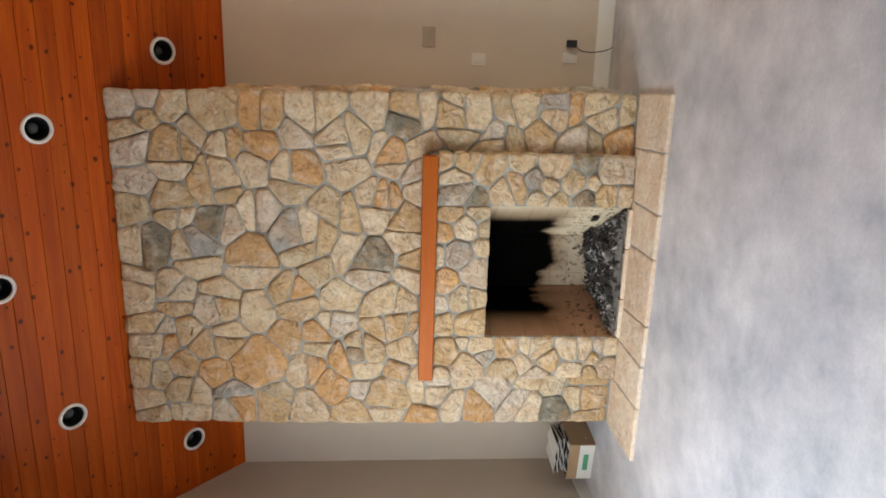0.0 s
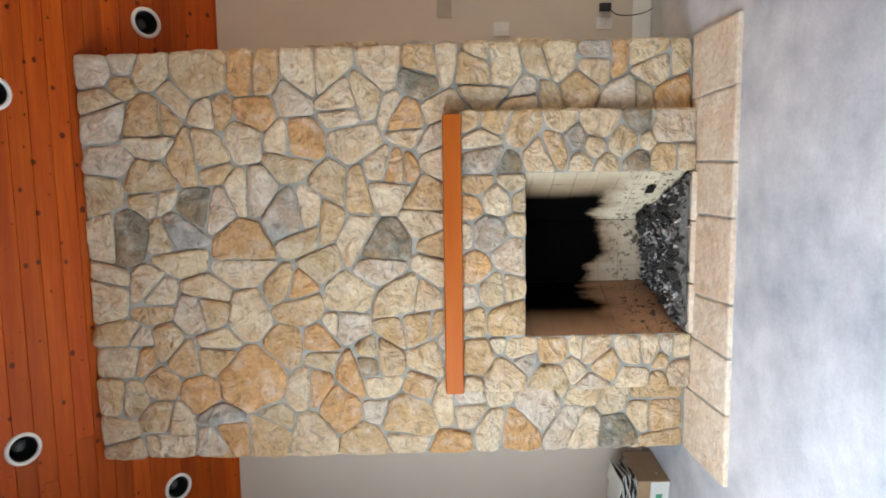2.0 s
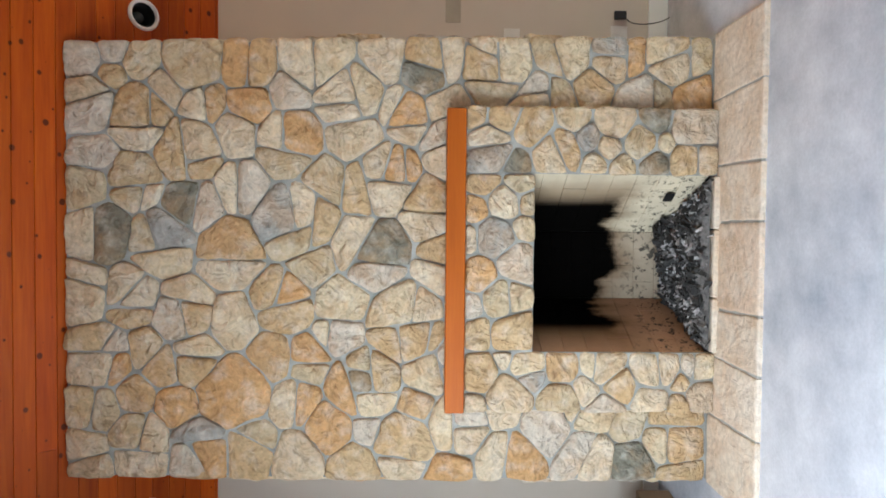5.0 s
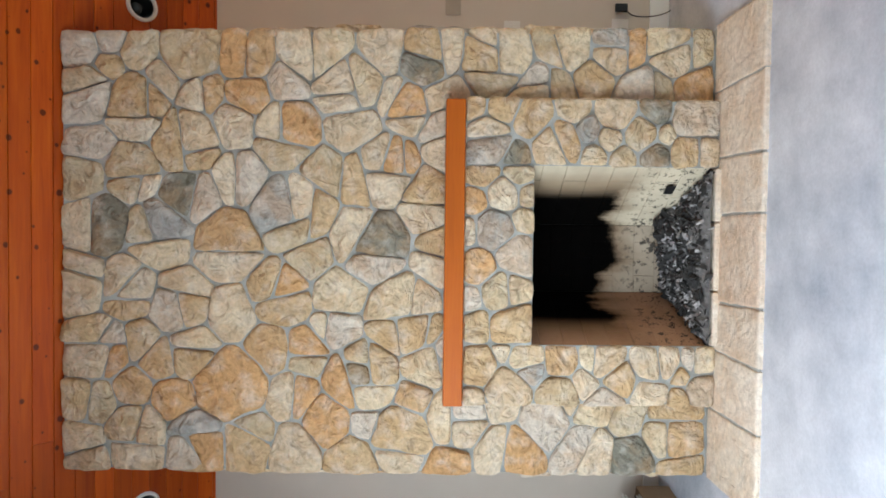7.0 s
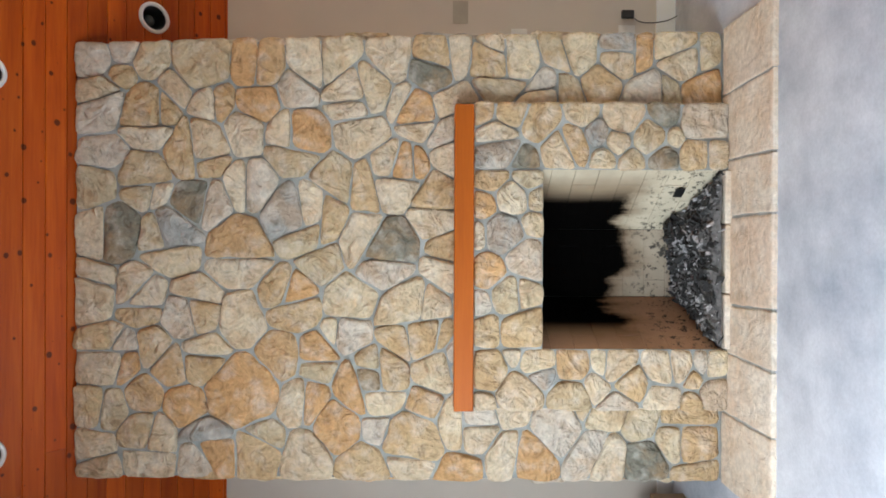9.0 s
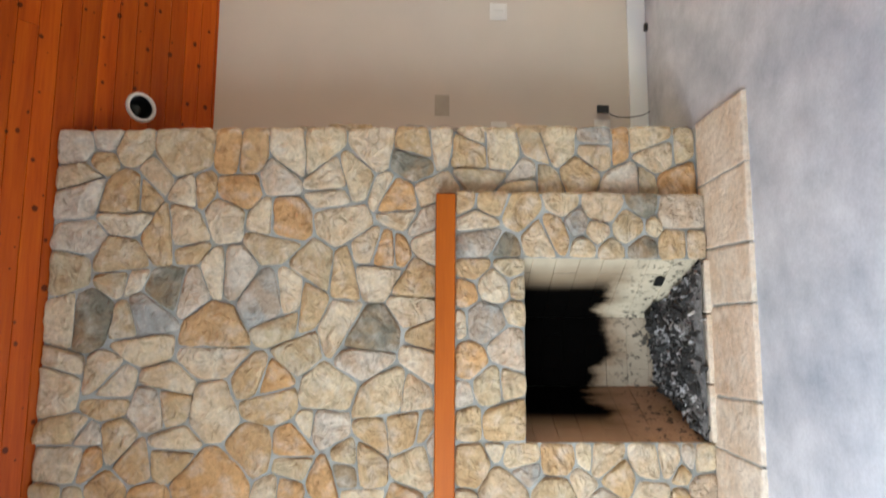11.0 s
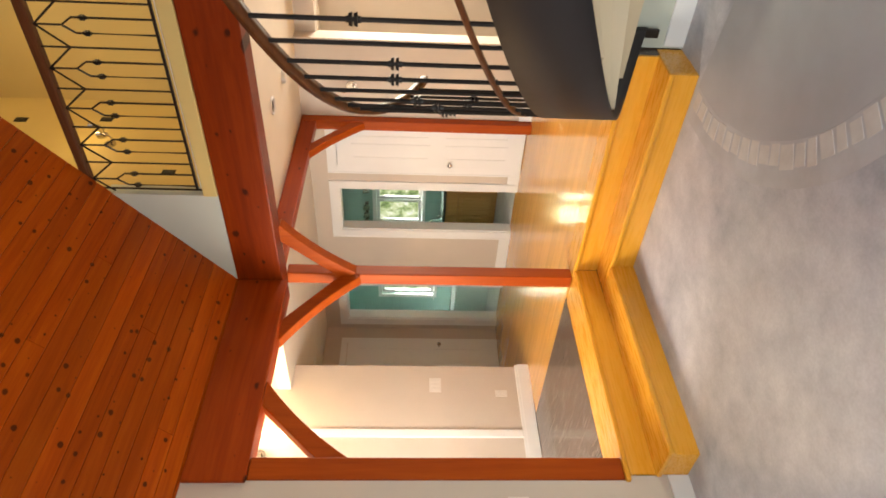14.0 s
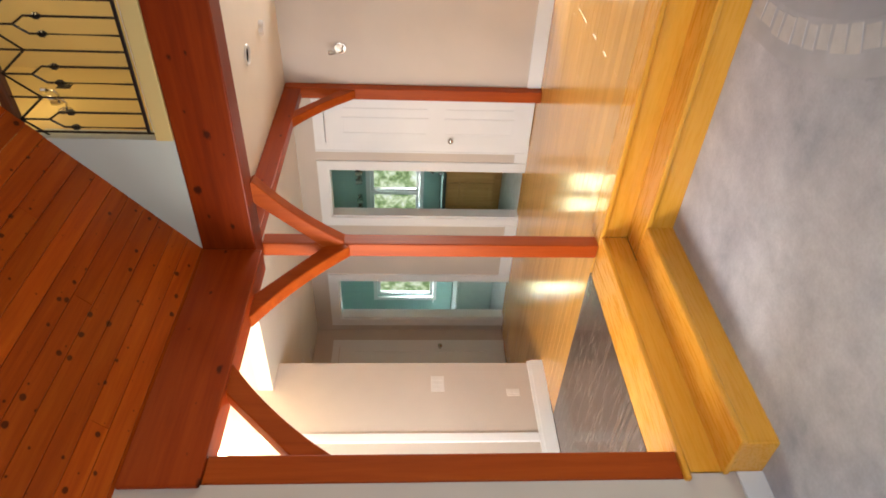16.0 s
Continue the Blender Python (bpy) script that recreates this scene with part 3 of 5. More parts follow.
structure("wall_hall_partition", boxes((7.43, HE - 0.001, 0.02, 0.832, PLAT, HALL_Z)), M_WALL, "cream painted wall beside the hall post", "wall")
structure("baseboard_partition", box(7.413, 7.43, 0.02, 0.832, PLAT, PLAT + 0.13, 0.004), M_WHITE, "white painted baseboard", "baseboard")
structure("baseboard_hall_east", boxes((HE - 0.016, HE, D1[1] + 0.107, D2[0] - 0.107, PLAT, PLAT + 0.13), (HE - 0.016, HE, 1.627, D1[0] - 0.107, PLAT, PLAT + 0.13)), M_WHITE, "white painted baseboard", "baseboard")
bm = boxes((3.36, 5.71, 2.62, 2.64, PLAT, PLAT + 0.11), (3.36, 5.705, 2.627, 2.64, PLAT + 0.11, PLAT + 0.14), (5.69, 5.71, 2.64, 4.25, PLAT, PLAT + 0.11))
structure("baseboard_foyer", bm, M_WHITE, "tall stepped white baseboard", "baseboard")
# White strip in place of a streak of light on the wall.
structure("trim_foyer", box(4.882, 4.962, 2.618, 2.64, PLAT + 0.14, 2.9, 0.005), M_WHITE, "narrow white vertical strip standing in for a light streak", "trim")
structure("floor_upper", boxes((5.02, 7.6, -6.7, 0.78, HALL_Z + 0.122, UP_Z)), M_WHITE, "cream edge of the upper floor", "floor")
structure("trim_balcony", box(4.953, 5.02, -6.7, -0.03, 2.792, 2.88, 0.006), M_UPPER, "cream painted fascia below the balcony rail", "trim")
bm = bmesh.new()
tri = [(-0.03, 2.792), (-0.03, ceil_z(-0.03) + 0.04), (0.70, ceil_z(0.70) + 0.04), (0.70, 2.792)]
f0, f1 = [[bm.verts.new((x, y, z)) for y, z in tri] for x in (4.965, 5.06)]
bm.faces.new(f0), bm.faces.new(f1[::-1])
for k in range(4):
    bm.faces.new((f0[k], f0[(k + 1) % 4], f1[(k + 1) % 4], f1[k]))
bmesh.ops.recalc_face_normals(bm, faces=bm.faces[:])
structure("wall_gable", bm, M_PALE, "pale painted gable wall between beam and ceiling", "wall")
structure("wall_upper_north", boxes((5.06, 7.62, 0.78, 0.90, UP_Z, 6.6)), M_UPPER, "warm cream upper hall wall", "wall")
structure("wall_upper_east", boxes((7.50, 7.62, -6.7, 0.78, UP_Z, 6.6)), M_UPPER, "warm cream upper hall wall", "wall")
structure("ceiling_upper", boxes((4.96, 7.62, -6.9, 0.9, 6.6, 6.7)), M_CEIL, "cream upper hall ceiling", "ceiling")
structure("wall_hall_south", boxes((5.3, 8.6, SY - 0.16, SY, PLAT, 6.6)), M_WALL, "cream painted wall", "wall")

# ---- stone chimney ----
def clip(poly, n, d):
    """The part of a polygon with p.n <= d."""
    out = []
    for (ax, ay), (bx, by) in zip(poly, poly[1:] + poly[:1]):
        fa, fb = ax * n[0] + ay * n[1] - d, bx * n[0] + by * n[1] - d
        if fa <= 0:
            out.append((ax, ay))
        if fa * fb < 0:
            s = fa / (fa - fb)
            out.append((ax + (bx - ax) * s, ay + (by - ay) * s))
    return out


def area_of(poly):
    return abs(sum(a[0] * b[1] - b[0] * a[1] for a, b in zip(poly, poly[1:] + poly[:1]))) / 2


def plump(poly):
    """Area over the square of the girth: small for slivers."""
    return area_of(poly) / sum(math.hypot(a[0] - b[0], a[1] - b[1]) for a, b in zip(poly, poly[1:] + poly[:1])) ** 2


def split(poly, rnd, most, tries=0):
    """Breaks a cell across its longer way until the pieces are of a mason's size."""
    if area_of(poly) < rnd.uniform(0.6, 1.7) * most:
        return [poly]
    cx, cy = sum(p[0] for p in poly) / len(poly), sum(p[1] for p in poly) / len(poly)
    w = max(p[0] for p in poly) - min(p[0] for p in poly)
    h = max(p[1] for p in poly) - min(p[1] for p in poly)
    ang = (0.0 if w > h else math.pi / 2) + rnd.gauss(0, 0.22)
    n = (math.cos(ang), math.sin(ang))
    off = rnd.uniform(-0.2, 0.2) * max(w, h)
    d = cx * n[0] + cy * n[1] + off
    parts = (clip(poly, n, d), clip(poly, (-n[0], -n[1]), -d))
    if min(len(q) for q in parts) < 3 or min(plump(q) for q in parts) < 0.050 or min(area_of(q) for q in parts) < most * 0.16:
        return [poly] if tries > 6 else split(poly, rnd, most, tries + 1)
    return [piece for q in parts for piece in split(q, rnd, most)]


def cells_of(seeds, u0, u1, v0, v1):
    out = []
    for i, (x, y, r) in enumerate(seeds):
        poly = [(u0, v0), (u1, v0), (u1, v1), (u0, v1)]
        for j, (a, b, q) in enumerate(seeds):
            if i != j and len(poly) > 2 and abs(a - x) < 0.8 and abs(b - y) < 0.8:
                poly = clip(poly, (a - x, b - y), (a * a + b * b - x * x - y * y + r * r - q * q) / 2)
        if len(poly) > 2:
            out.append((poly, r))
    return out


def rubble(u0, u1, v0, v1, most, rnd, spacing=0.19):
    """Cells of a fieldstone bond that fill a rectangle: plump blocks of uneven size, the largest broken once more."""
    seeds, misses = [], 0
    while misses < 160:
        p = (rnd.uniform(u0, u1), rnd.uniform(v0, v1))
        r = spacing * rnd.choice((0.30, 0.42, 0.50, 0.56, 0.62))
        if all(math.hypot(p[0] - q[0], p[1] - q[1]) > 0.88 * (r + q[2]) for q in seeds):
            seeds.append((*p, r))
            misses = 0
        else:
            misses += 1
    for _ in range(2):
        seeds = [(sum(p[0] for p in poly) / len(poly), sum(p[1] for p in poly) / len(poly), r) for poly, r in cells_of(seeds, u0, u1, v0, v1)]
    return [piece for poly, r in cells_of(seeds, u0, u1, v0, v1) for piece in split(poly, rnd, most)]


def shrunk(poly, gap):
    """The polygon with every side moved in by the half joint."""
    cx, cy = sum(p[0] for p in poly) / len(poly), sum(p[1] for p in poly) / len(poly)
    out = poly
    for (ax, ay), (bx, by) in zip(poly, poly[1:] + poly[:1]):
        L = math.hypot(bx - ax, by - ay)
        if L < 1e-5 or len(out) < 3:
            continue
        n = ((by - ay) / L, (ax - bx) / L)
        if (cx - ax) * n[0] + (cy - ay) * n[1] > 0:
            n = (-n[0], -n[1])
        out = clip(out, n, ax * n[0] + ay * n[1] - gap)
    return out


def stone_mesh(poly, gap, high, frame_of, rnd, tag):
    """One rough stone: outline pulled in for the joint, corners worn round, a domed and chipped split face."""
    poly = shrunk(poly, gap)
    if len(poly) < 3 or area_of(poly) < 0.0008:
        return None
    ring = []
    for (ax, ay), (bx, by) in zip(poly, poly[1:] + poly[:1]):
        L = math.hypot(bx - ax, by - ay)
        k = max(1, min(6, round(L / 0.026)))
        ring += [(ax + (bx - ax) * s / k, ay + (by - ay) * s / k) for s in range(k)]
    for _ in range(2):
        ring = [(p[0] * 0.72 + (a[0] + b[0]) * 0.14, p[1] * 0.72 + (a[1] + b[1]) * 0.14) for a, p, b in zip(ring[-1:] + ring[:-1], ring, ring[1:] + ring[:1])]
    cx, cy = sum(p[0] for p in ring) / len(ring), sum(p[1] for p in ring) / len(ring)
    soft = []
    for x, y in ring:
        f = 1.0 + 0.10 * noise.noise(Vector((x * 11 + tag, y * 11, tag * 1.7))) + 0.03 * noise.noise(Vector((x * 45, y * 45, tag)))
        soft.append((cx + (x - cx) * f, cy + (y - cy) * f))
    bm = bmesh.new()
    tilt = (rnd.uniform(-0.10, 0.10), rnd.uniform(-0.10, 0.10))
    step_at, step_dir = rnd.uniform(-0.05, 0.05), rnd.uniform(0, 6.28)
    layers = []
    for inset, h in ((1.0, -0.3), (1.0, 0.45), (0.965, 0.80), (0.89, 1.0), (0.72, 1.07), (0.50, 1.10), (0.25, 1.12)):
        vs = []
        for x, y in soft:
            px, py = cx + (x - cx) * inset, cy + (y - cy) * inset
            lift = high * h
            if h > 0.4:
                dx, dy = px - cx, py - cy
                lift += dx * tilt[0] + dy * tilt[1] + 0.018 * noise.noise(Vector((px * 15, py * 15, tag))) + 0.008 * noise.noise(Vector((px * 38, py * 38, tag)))
                if dx * math.cos(step_dir) + dy * math.sin(step_dir) > step_at + 0.02 * noise.noise(Vector((px * 20, py * 20, tag + 5))):
                    lift -= 0.010
                lift = max(lift, high * (0.2 + 0.55 * h))
            vs.append(bm.verts.new(frame_of(px, py, lift)))
        layers.append(vs)
    top = bm.verts.new(frame_of(cx, cy, high * 1.13))
    m = len(soft)
    for a, b in zip(layers, layers[1:]):
        for i in range(m):
            bm.faces.new((a[i], a[(i + 1) % m], b[(i + 1) % m], b[i])).smooth = True
    for i in range(m):
        bm.faces.new((layers[-1][i], layers[-1][(i + 1) % m], top)).smooth = True
    bmesh.ops.recalc_face_normals(bm, faces=bm.faces[:])
    return bm


def lean(z):
    return 0.05 * max(0.0, (z - 1.4) / 2.0)


CH_L, CH_W = -0.008, 2.275


def right_edge(z):
    return 2.312 - 0.019 * z


def across(u, z):
    """The breast widens a little towards its foot."""
    return CH_L + u / CH_W * (right_edge(z) - CH_L)


chimney = thing("chimney", None, "tall chimney breast of tan and grey rubble stone with a firebox", "chimney")
FACE = 0.013
FB = (0.69, 1.582, 0.945)
SUR = (0.378, 1.925)
for b in ((0.01, 0.40, FACE, NY, 0, 1.4), (1.90, 2.26, FACE, NY, 0, 1.4), (0.40, 1.90, FACE, NY, 1.0, 1.4),
          (SUR[0] + 0.015, FB[0] - 0.003, -0.080, FACE, 0.0, 1.3), (FB[1] + 0.003, SUR[1] - 0.015, -0.080, FACE, 0.0, 1.3), (FB[0] - 0.003, FB[1] + 0.003, -0.080, FACE, FB[2] + 0.006, 1.3)):
    part("mortar_core", boxes(b), M_MORTAR, chimney, "grey mortar between the stones")
bm = bmesh.new()
vs = [bm.verts.new(p) for p in ((0.01, FACE, 1.4), (2.26, FACE, 1.4), (2.26, NY, 1.4), (0.01, NY, 1.4),
                                (0.01, FACE + lean(3.34), 3.34), (2.235, FACE + lean(3.34), 3.34), (2.235, NY, 2.78), (0.01, NY, 2.78))]
for f in ((0, 1, 5, 4), (1, 2, 6, 5), (2, 3, 7, 6), (3, 0, 4, 7), (4, 5, 6, 7)):
    bm.faces.new([vs[i] for i in f])
part("mortar_core", bm, M_MORTAR, chimney, "grey mortar between the stones")
rnd = random.Random(23)
SIDE = 0.69
faces = (
    ((0.0, CH_W, 0.022, 3.35), 0.046, 0.275, lambda u, v, h: (across(u, v), 0.03 - h + lean(v), v)),
    ((SUR[0], FB[0], 0.022, 1.297), 0.034, 0.20, lambda u, v, h: (u, -0.062 - h, v)),
    ((FB[1], SUR[1], 0.022, 1.297), 0.034, 0.20, lambda u, v, h: (u, -0.062 - h, v)),
    ((FB[0], FB[1], FB[2], 1.297), 0.040, 0.21, lambda u, v, h: (u, -0.062 - h, v)),
    ((0.0, SIDE, 0.022, 2.75), 0.10, 0.30, lambda u, v, h: (right_edge(v) - 0.03 + h, 0.03 + u, v)),
    ((0.0, SIDE, 0.022, 2.75), 0.10, 0.30, lambda u, v, h: (CH_L + 0.03 - h, 0.03 + u, v)),
    ((0.0, 0.09, 0.022, 1.297), 0.05, 0.16, lambda u, v, h: (SUR[1] - 0.026 + h * 0.6, -0.06 + u, v)),
    ((0.0, 0.09, 0.022, 1.297), 0.05, 0.16, lambda u, v, h: (SUR[0] + 0.026 - h * 0.6, -0.06 + u, v)))
count = 0
for (u0, u1, v0, v1), sizes, spacing, place in faces:
    for cell in rubble(u0, u1, v0, v1, sizes, rnd, spacing):
        if u1 == CH_W and all(SUR[0] + 0.03 < across(p[0], p[1]) < SUR[1] - 0.03 and p[1] < 1.37 for p in cell):
            continue   # behind the surround
        count += 1
        stone = stone_mesh(cell, rnd.uniform(0.0020, 0.0052), rnd.uniform(0.030, 0.048), place, rnd, count * 0.37)
        if stone:
            part("stone", stone, M_STONE, chimney)

# firebox lined with bricks
fire_y, back_y = -0.072, 0.36
bx0, bx1 = 0.918, 1.297
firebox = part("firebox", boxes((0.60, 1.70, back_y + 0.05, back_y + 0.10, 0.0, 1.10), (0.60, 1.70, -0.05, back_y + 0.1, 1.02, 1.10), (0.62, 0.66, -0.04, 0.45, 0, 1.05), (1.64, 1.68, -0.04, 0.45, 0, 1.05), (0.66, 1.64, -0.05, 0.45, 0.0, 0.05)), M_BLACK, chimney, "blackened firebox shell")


def brick_wall(a, b, mat, rnd):
    """Firebricks laid along the plan line a to b, with shared blocks."""
    a, b = Vector((*a, 0)), Vector((*b, 0))
    d = (b - a).normalized()
    L = (b - a).length
    n = max(1, round(L / 0.225))
    w = L / n
    rows = 8
    h = (1.02 - 0.062) / rows
    blocks = {}
    for r in range(rows):
        cuts = [0.0] + [w * (i + (0.5 if r % 2 else 1.0)) for i in range(n)] + [L]
        cuts = sorted({round(min(c, L), 4) for c in cuts})
        for s, e in zip(cuts, cuts[1:]):
            if e - s < 0.02:
                continue
            key = round(e - s, 3)
            if key not in blocks:
                bm = box(0.0006, key - 0.0006, 0, 0.05, 0.0006, h - 0.0006, 0.002, 1)
                me = bpy.data.meshes.new("firebrick")
                bm.to_mesh(me), bm.free()
                me.materials.append(mat)
                blocks[key] = me
            ob = new("firebrick", blocks[key])
            ob.parent = firebox
            ob.matrix_local = Matrix.Translation(a + d * s + Vector((0, 0, 0.062 + r * h))) @ Matrix.Rotation(math.atan2(d.y, d.x), 4, "Z") @ Matrix.Translation((0, rnd.uniform(-0.0012, 0.0012), 0))


brick_wall((bx0, back_y), (bx1, back_y), M_BRICK_BACK, rnd)
brick_wall((bx1, back_y), (1.592, fire_y), M_BRICK_SIDE, rnd)
brick_wall((0.682, fire_y), (bx0, back_y), M_BRICK_RED, rnd)
plate = part("outlet_cover", box(-0.034, 0.034, -0.006, 0.0, -0.024, 0.024, 0.002), M_BLACK, chimney, "small black steel plate on the firebox wall")
plate.matrix_local = Matrix.Translation((1.484, 0.062, 0.217)) @ Matrix.Rotation(math.atan2(fire_y - back_y, 1.592 - bx1), 4, "Z")


# ash and charred scraps
def ash_top(x, y):
    """Height of the heap: it climbs towards the back, most of all in the eastern corner."""
    v = (y + 0.115) / 0.47
    peak = 0.30 + 0.70 * math.exp(-((x - 1.27) / 0.17) ** 2) + 0.28 * math.exp(-((x - 1.03) / 0.10) ** 2)
    return 0.052 + 0.026 * min(1.0, max(0.0, v) * 9) + 0.165 * max(0.0, v) ** 0.8 * peak * (0.75 + 0.5 * noise.noise(Vector((x * 7, y * 7, 2))))


def ash_place(u, v):
    return (0.70 + 0.875 * u) * (1 - v) + (0.925 + 0.365 * u) * v, -0.10 + 0.455 * v


bm = bmesh.new()
nx, ny = 64, 36
grid = [[None] * (ny + 1) for _ in range(nx + 1)]
for i in range(nx + 1):
    for j in range(ny + 1):
        x, y = ash_place(i / nx, j / ny)
        z = ash_top(x, y) + min(1.0, j / 3) * (0.026 * noise.noise(Vector((x * 19, y * 19, 3))) + 0.016 * noise.noise(Vector((x * 48, y * 48, 8))))
        grid[i][j] = bm.verts.new((x, y, max(0.052, z)))
for i in range(nx):
    for j in range(ny):
        bm.faces.new((grid[i][j], grid[i + 1][j], grid[i + 1][j + 1], grid[i][j + 1]))
tagged(link_mesh("ash_bed", bm, M_ASH, None, False), "heap of grey ash on the firebox floor", "ash", "", "stuff")


M_ASHPALE = plain("pale_ash", (0.36, 0.34, 0.33), 0.95, vary=0.5, scale=60)


def scraps(n, mats, low, high, seed, name, label):
    """Curled flakes and splinters, no two alike, half sunk in the heap."""
    r = random.Random(seed)
    bm = bmesh.new()
    for _ in range(n):
        x, y = ash_place(r.random(), r.random() ** 0.75 * 0.97)
        z = ash_top(x, y) + r.uniform(-0.006, 0.016)
        m = Matrix.Translation((x, y, z)) @ Euler((r.gauss(0, 0.7), r.gauss(0, 0.7), r.uniform(0, 6.3))).to_matrix().to_4x4()
        a = low + (high - low) * r.random() ** 2.5
        b, c = a * r.uniform(0.25, 0.8), a * r.uniform(0.05, 0.22)
        for vtx in add_box(bm, -a / 2, a / 2, -b / 2, b / 2, -c / 2, c / 2):
            vtx.co = m @ (vtx.co + Vector((r.uniform(-1, 1), r.uniform(-1, 1), r.uniform(-1, 1))) * b * 0.3)
    return tagged(link_mesh(name, bm, mats), label, "ash", "", "stuff")


scraps(900, M_CHAR, 0.008, 0.060, 21, "charcoal_scraps", "black charred scraps lying in the ash")
scraps(420, M_ASHPALE, 0.006, 0.045, 22, "ash_flakes", "pale grey ash flakes on the heap")
scraps(70, M_PAPER, 0.004, 0.020, 23, "white_ash_flakes", "white burnt paper flakes on the ash")

# hearth of flat stones
hearth = thing("hearth", None, "low hearth of flat tan flagstones with grey joints", "hearth")
part("mortar_bed", box(0.005, 2.300, -0.494, 0.03, 0.0, 0.018, 0.004), mortar_material("hearth_mortar", 1.1), hearth, "grey mortar bed under the flagstones")
cuts = (-0.005, 0.365, 0.655, 0.925, 1.35, 1.62, 1.985, 2.315)
M_FLAG = stone_material("hearth_flagstone", True)
for i, (a, b) in enumerate(zip(cuts, cuts[1:])):
    sk = (0.012 if i else 0, 0.012 if i < 6 else 0)
    cell = [(a + sk[0] * 0.3 + 0.002, -0.502), (b - sk[1] * 0.3 - 0.002, -0.502), (b - 0.004 + 0.02 * math.sin(i * 2.1) * (i < 6), -0.012), (a + 0.004 + 0.02 * math.sin((i - 1) * 2.1) * (i > 0), -0.012)]
    bm = bmesh.new()
    rings = []
    fine = []
    for (ax, ay), (cx, cy) in zip(cell, cell[1:] + cell[:1]):
        for s in range(9):
            w = s / 9
            px, py = ax + (cx - ax) * w, ay + (cy - ay) * w
            wob = 0.007 * noise.noise(Vector((px * 30, py * 30, i)))
            fine.append((px + wob, py + wob))
    mx, my = sum(p[0] for p in fine) / len(fine), sum(p[1] for p in fine) / len(fine)
    for inset, z in ((1.0, 0.0), (1.0, 0.014), (0.99, 0.022), (0.94, 0.025), (0.6, 0.026)):
        rings.append([bm.verts.new((mx + (x - mx) * inset, my + (y - my) * inset, z + (0.004 * noise.noise(Vector((x * 14, y * 14, i))) if z > 0.02 else 0))) for x, y in fine])
    for p, q in zip(rings, rings[1:]):
        for k in range(len(fine)):
            bm.faces.new((p[k], p[(k + 1) % len(fine)], q[(k + 1) % len(fine)], q[k]))
    bm.faces.new(rings[-1]), bm.faces.new(rings[0][::-1])
    bmesh.ops.recalc_face_normals(bm, faces=bm.faces[:])
    part("flagstone", bm, M_FLAG, hearth)

for xa, xb in ((0.692, 0.965), (0.972, 1.31), (1.317, 1.580)):
    part("sill_stone", box(xa, xb, -0.112, -0.052, 0.0, 0.050, 0.008, 2), M_FLAG, hearth)

tagged(link_mesh("mantel_shelf", box(0.388, 1.897, -0.135, -0.02, 1.297, 1.393, 0.006), M_MANTEL), "orange-painted timber mantel shelf over the firebox", "mantel")


# ---- recessed lamps in the board ceiling ----
def recessed_lamp(name, at, normal, r, label, group):
    ob = thing(name, None, label, "ceiling lamp", group)
    q = Vector(normal).to_track_quat("Z", "Y").to_matrix().to_4x4()
    ob.matrix_world = Matrix.Translation(at) @ q
    bm = bmesh.new()
    prof = ((r * 0.76, -0.004), (r * 0.78, 0.010), (r * 0.90, 0.012), (r, 0.004), (r, -0.004))
    n = 32
    rings = [[bm.verts.new((p * math.cos(6.28319 * k / n), p * math.sin(6.28319 * k / n), h)) for k in range(n)] for p, h in prof]
    for a, b in zip(rings, rings[1:]):
        for k in range(n):
            bm.faces.new((a[k], a[(k + 1) % n], b[(k + 1) % n], b[k]))
    bmesh.ops.recalc_face_normals(bm, faces=bm.faces[:])
    part("trim_ring", bm, M_TRIMRING, ob, "white round trim ring", True)
    bm = bmesh.new()
    rings = [[bm.verts.new((p * math.cos(6.28319 * k / n), p * math.sin(6.28319 * k / n), h)) for k in range(n)] for p, h in ((r * 0.785, 0.008), (r * 0.70, -0.05), (r * 0.60, -0.10), (0.0005, -0.11))]
    for a, b in zip(rings, rings[1:]):
        for k in range(n):
            bm.faces.new((a[k], a[(k + 1) % n], b[(k + 1) % n], b[k]))
    part("baffle", bm, M_BLACK, ob, "black inner baffle", True)
    bm = bmesh.new()
    bmesh.ops.create_uvsphere(bm, u_segments=16, v_segments=10, radius=r * 0.42, matrix=Matrix.Translation((0, 0, -0.075)))
    part("bulb", bm, M_BULB, ob, "unlit glass bulb", True)
    return ob


M_BULB = plain("dull_bulb_glass", (0.06, 0.065, 0.06), 0.12)
SLOPE_N = Vector((0, -SLOPE, -1)).normalized()
holes = [(x, y) for x, y in ((2.485, 0.376), (-0.345, 0.390), (2.014, -0.224), (0.19, -0.225), (1.12, -0.45), (3.97, -0.318))]
cutter = bmesh.new()
for x, y in holes:
    recessed_lamp("recessed_lamp", Vector((x, y, ceil_z(y))), SLOPE_N, 0.088, "recessed ceiling lamp with white ring and black baffle", "ceiling lamps")
    q = SLOPE_N.to_track_quat("Z", "Y").to_matrix().to_4x4()
    bmesh.ops.create_cone(cutter, cap_ends=True, segments=32, radius1=0.072, radius2=0.072, depth=0.3, matrix=Matrix.Translation((x, y, ceil_z(y))) @ q)
cut_me = bpy.data.meshes.new("cutter")
cutter.to_mesh(cut_me), cutter.free()
cut_ob = new("cutter", cut_me)
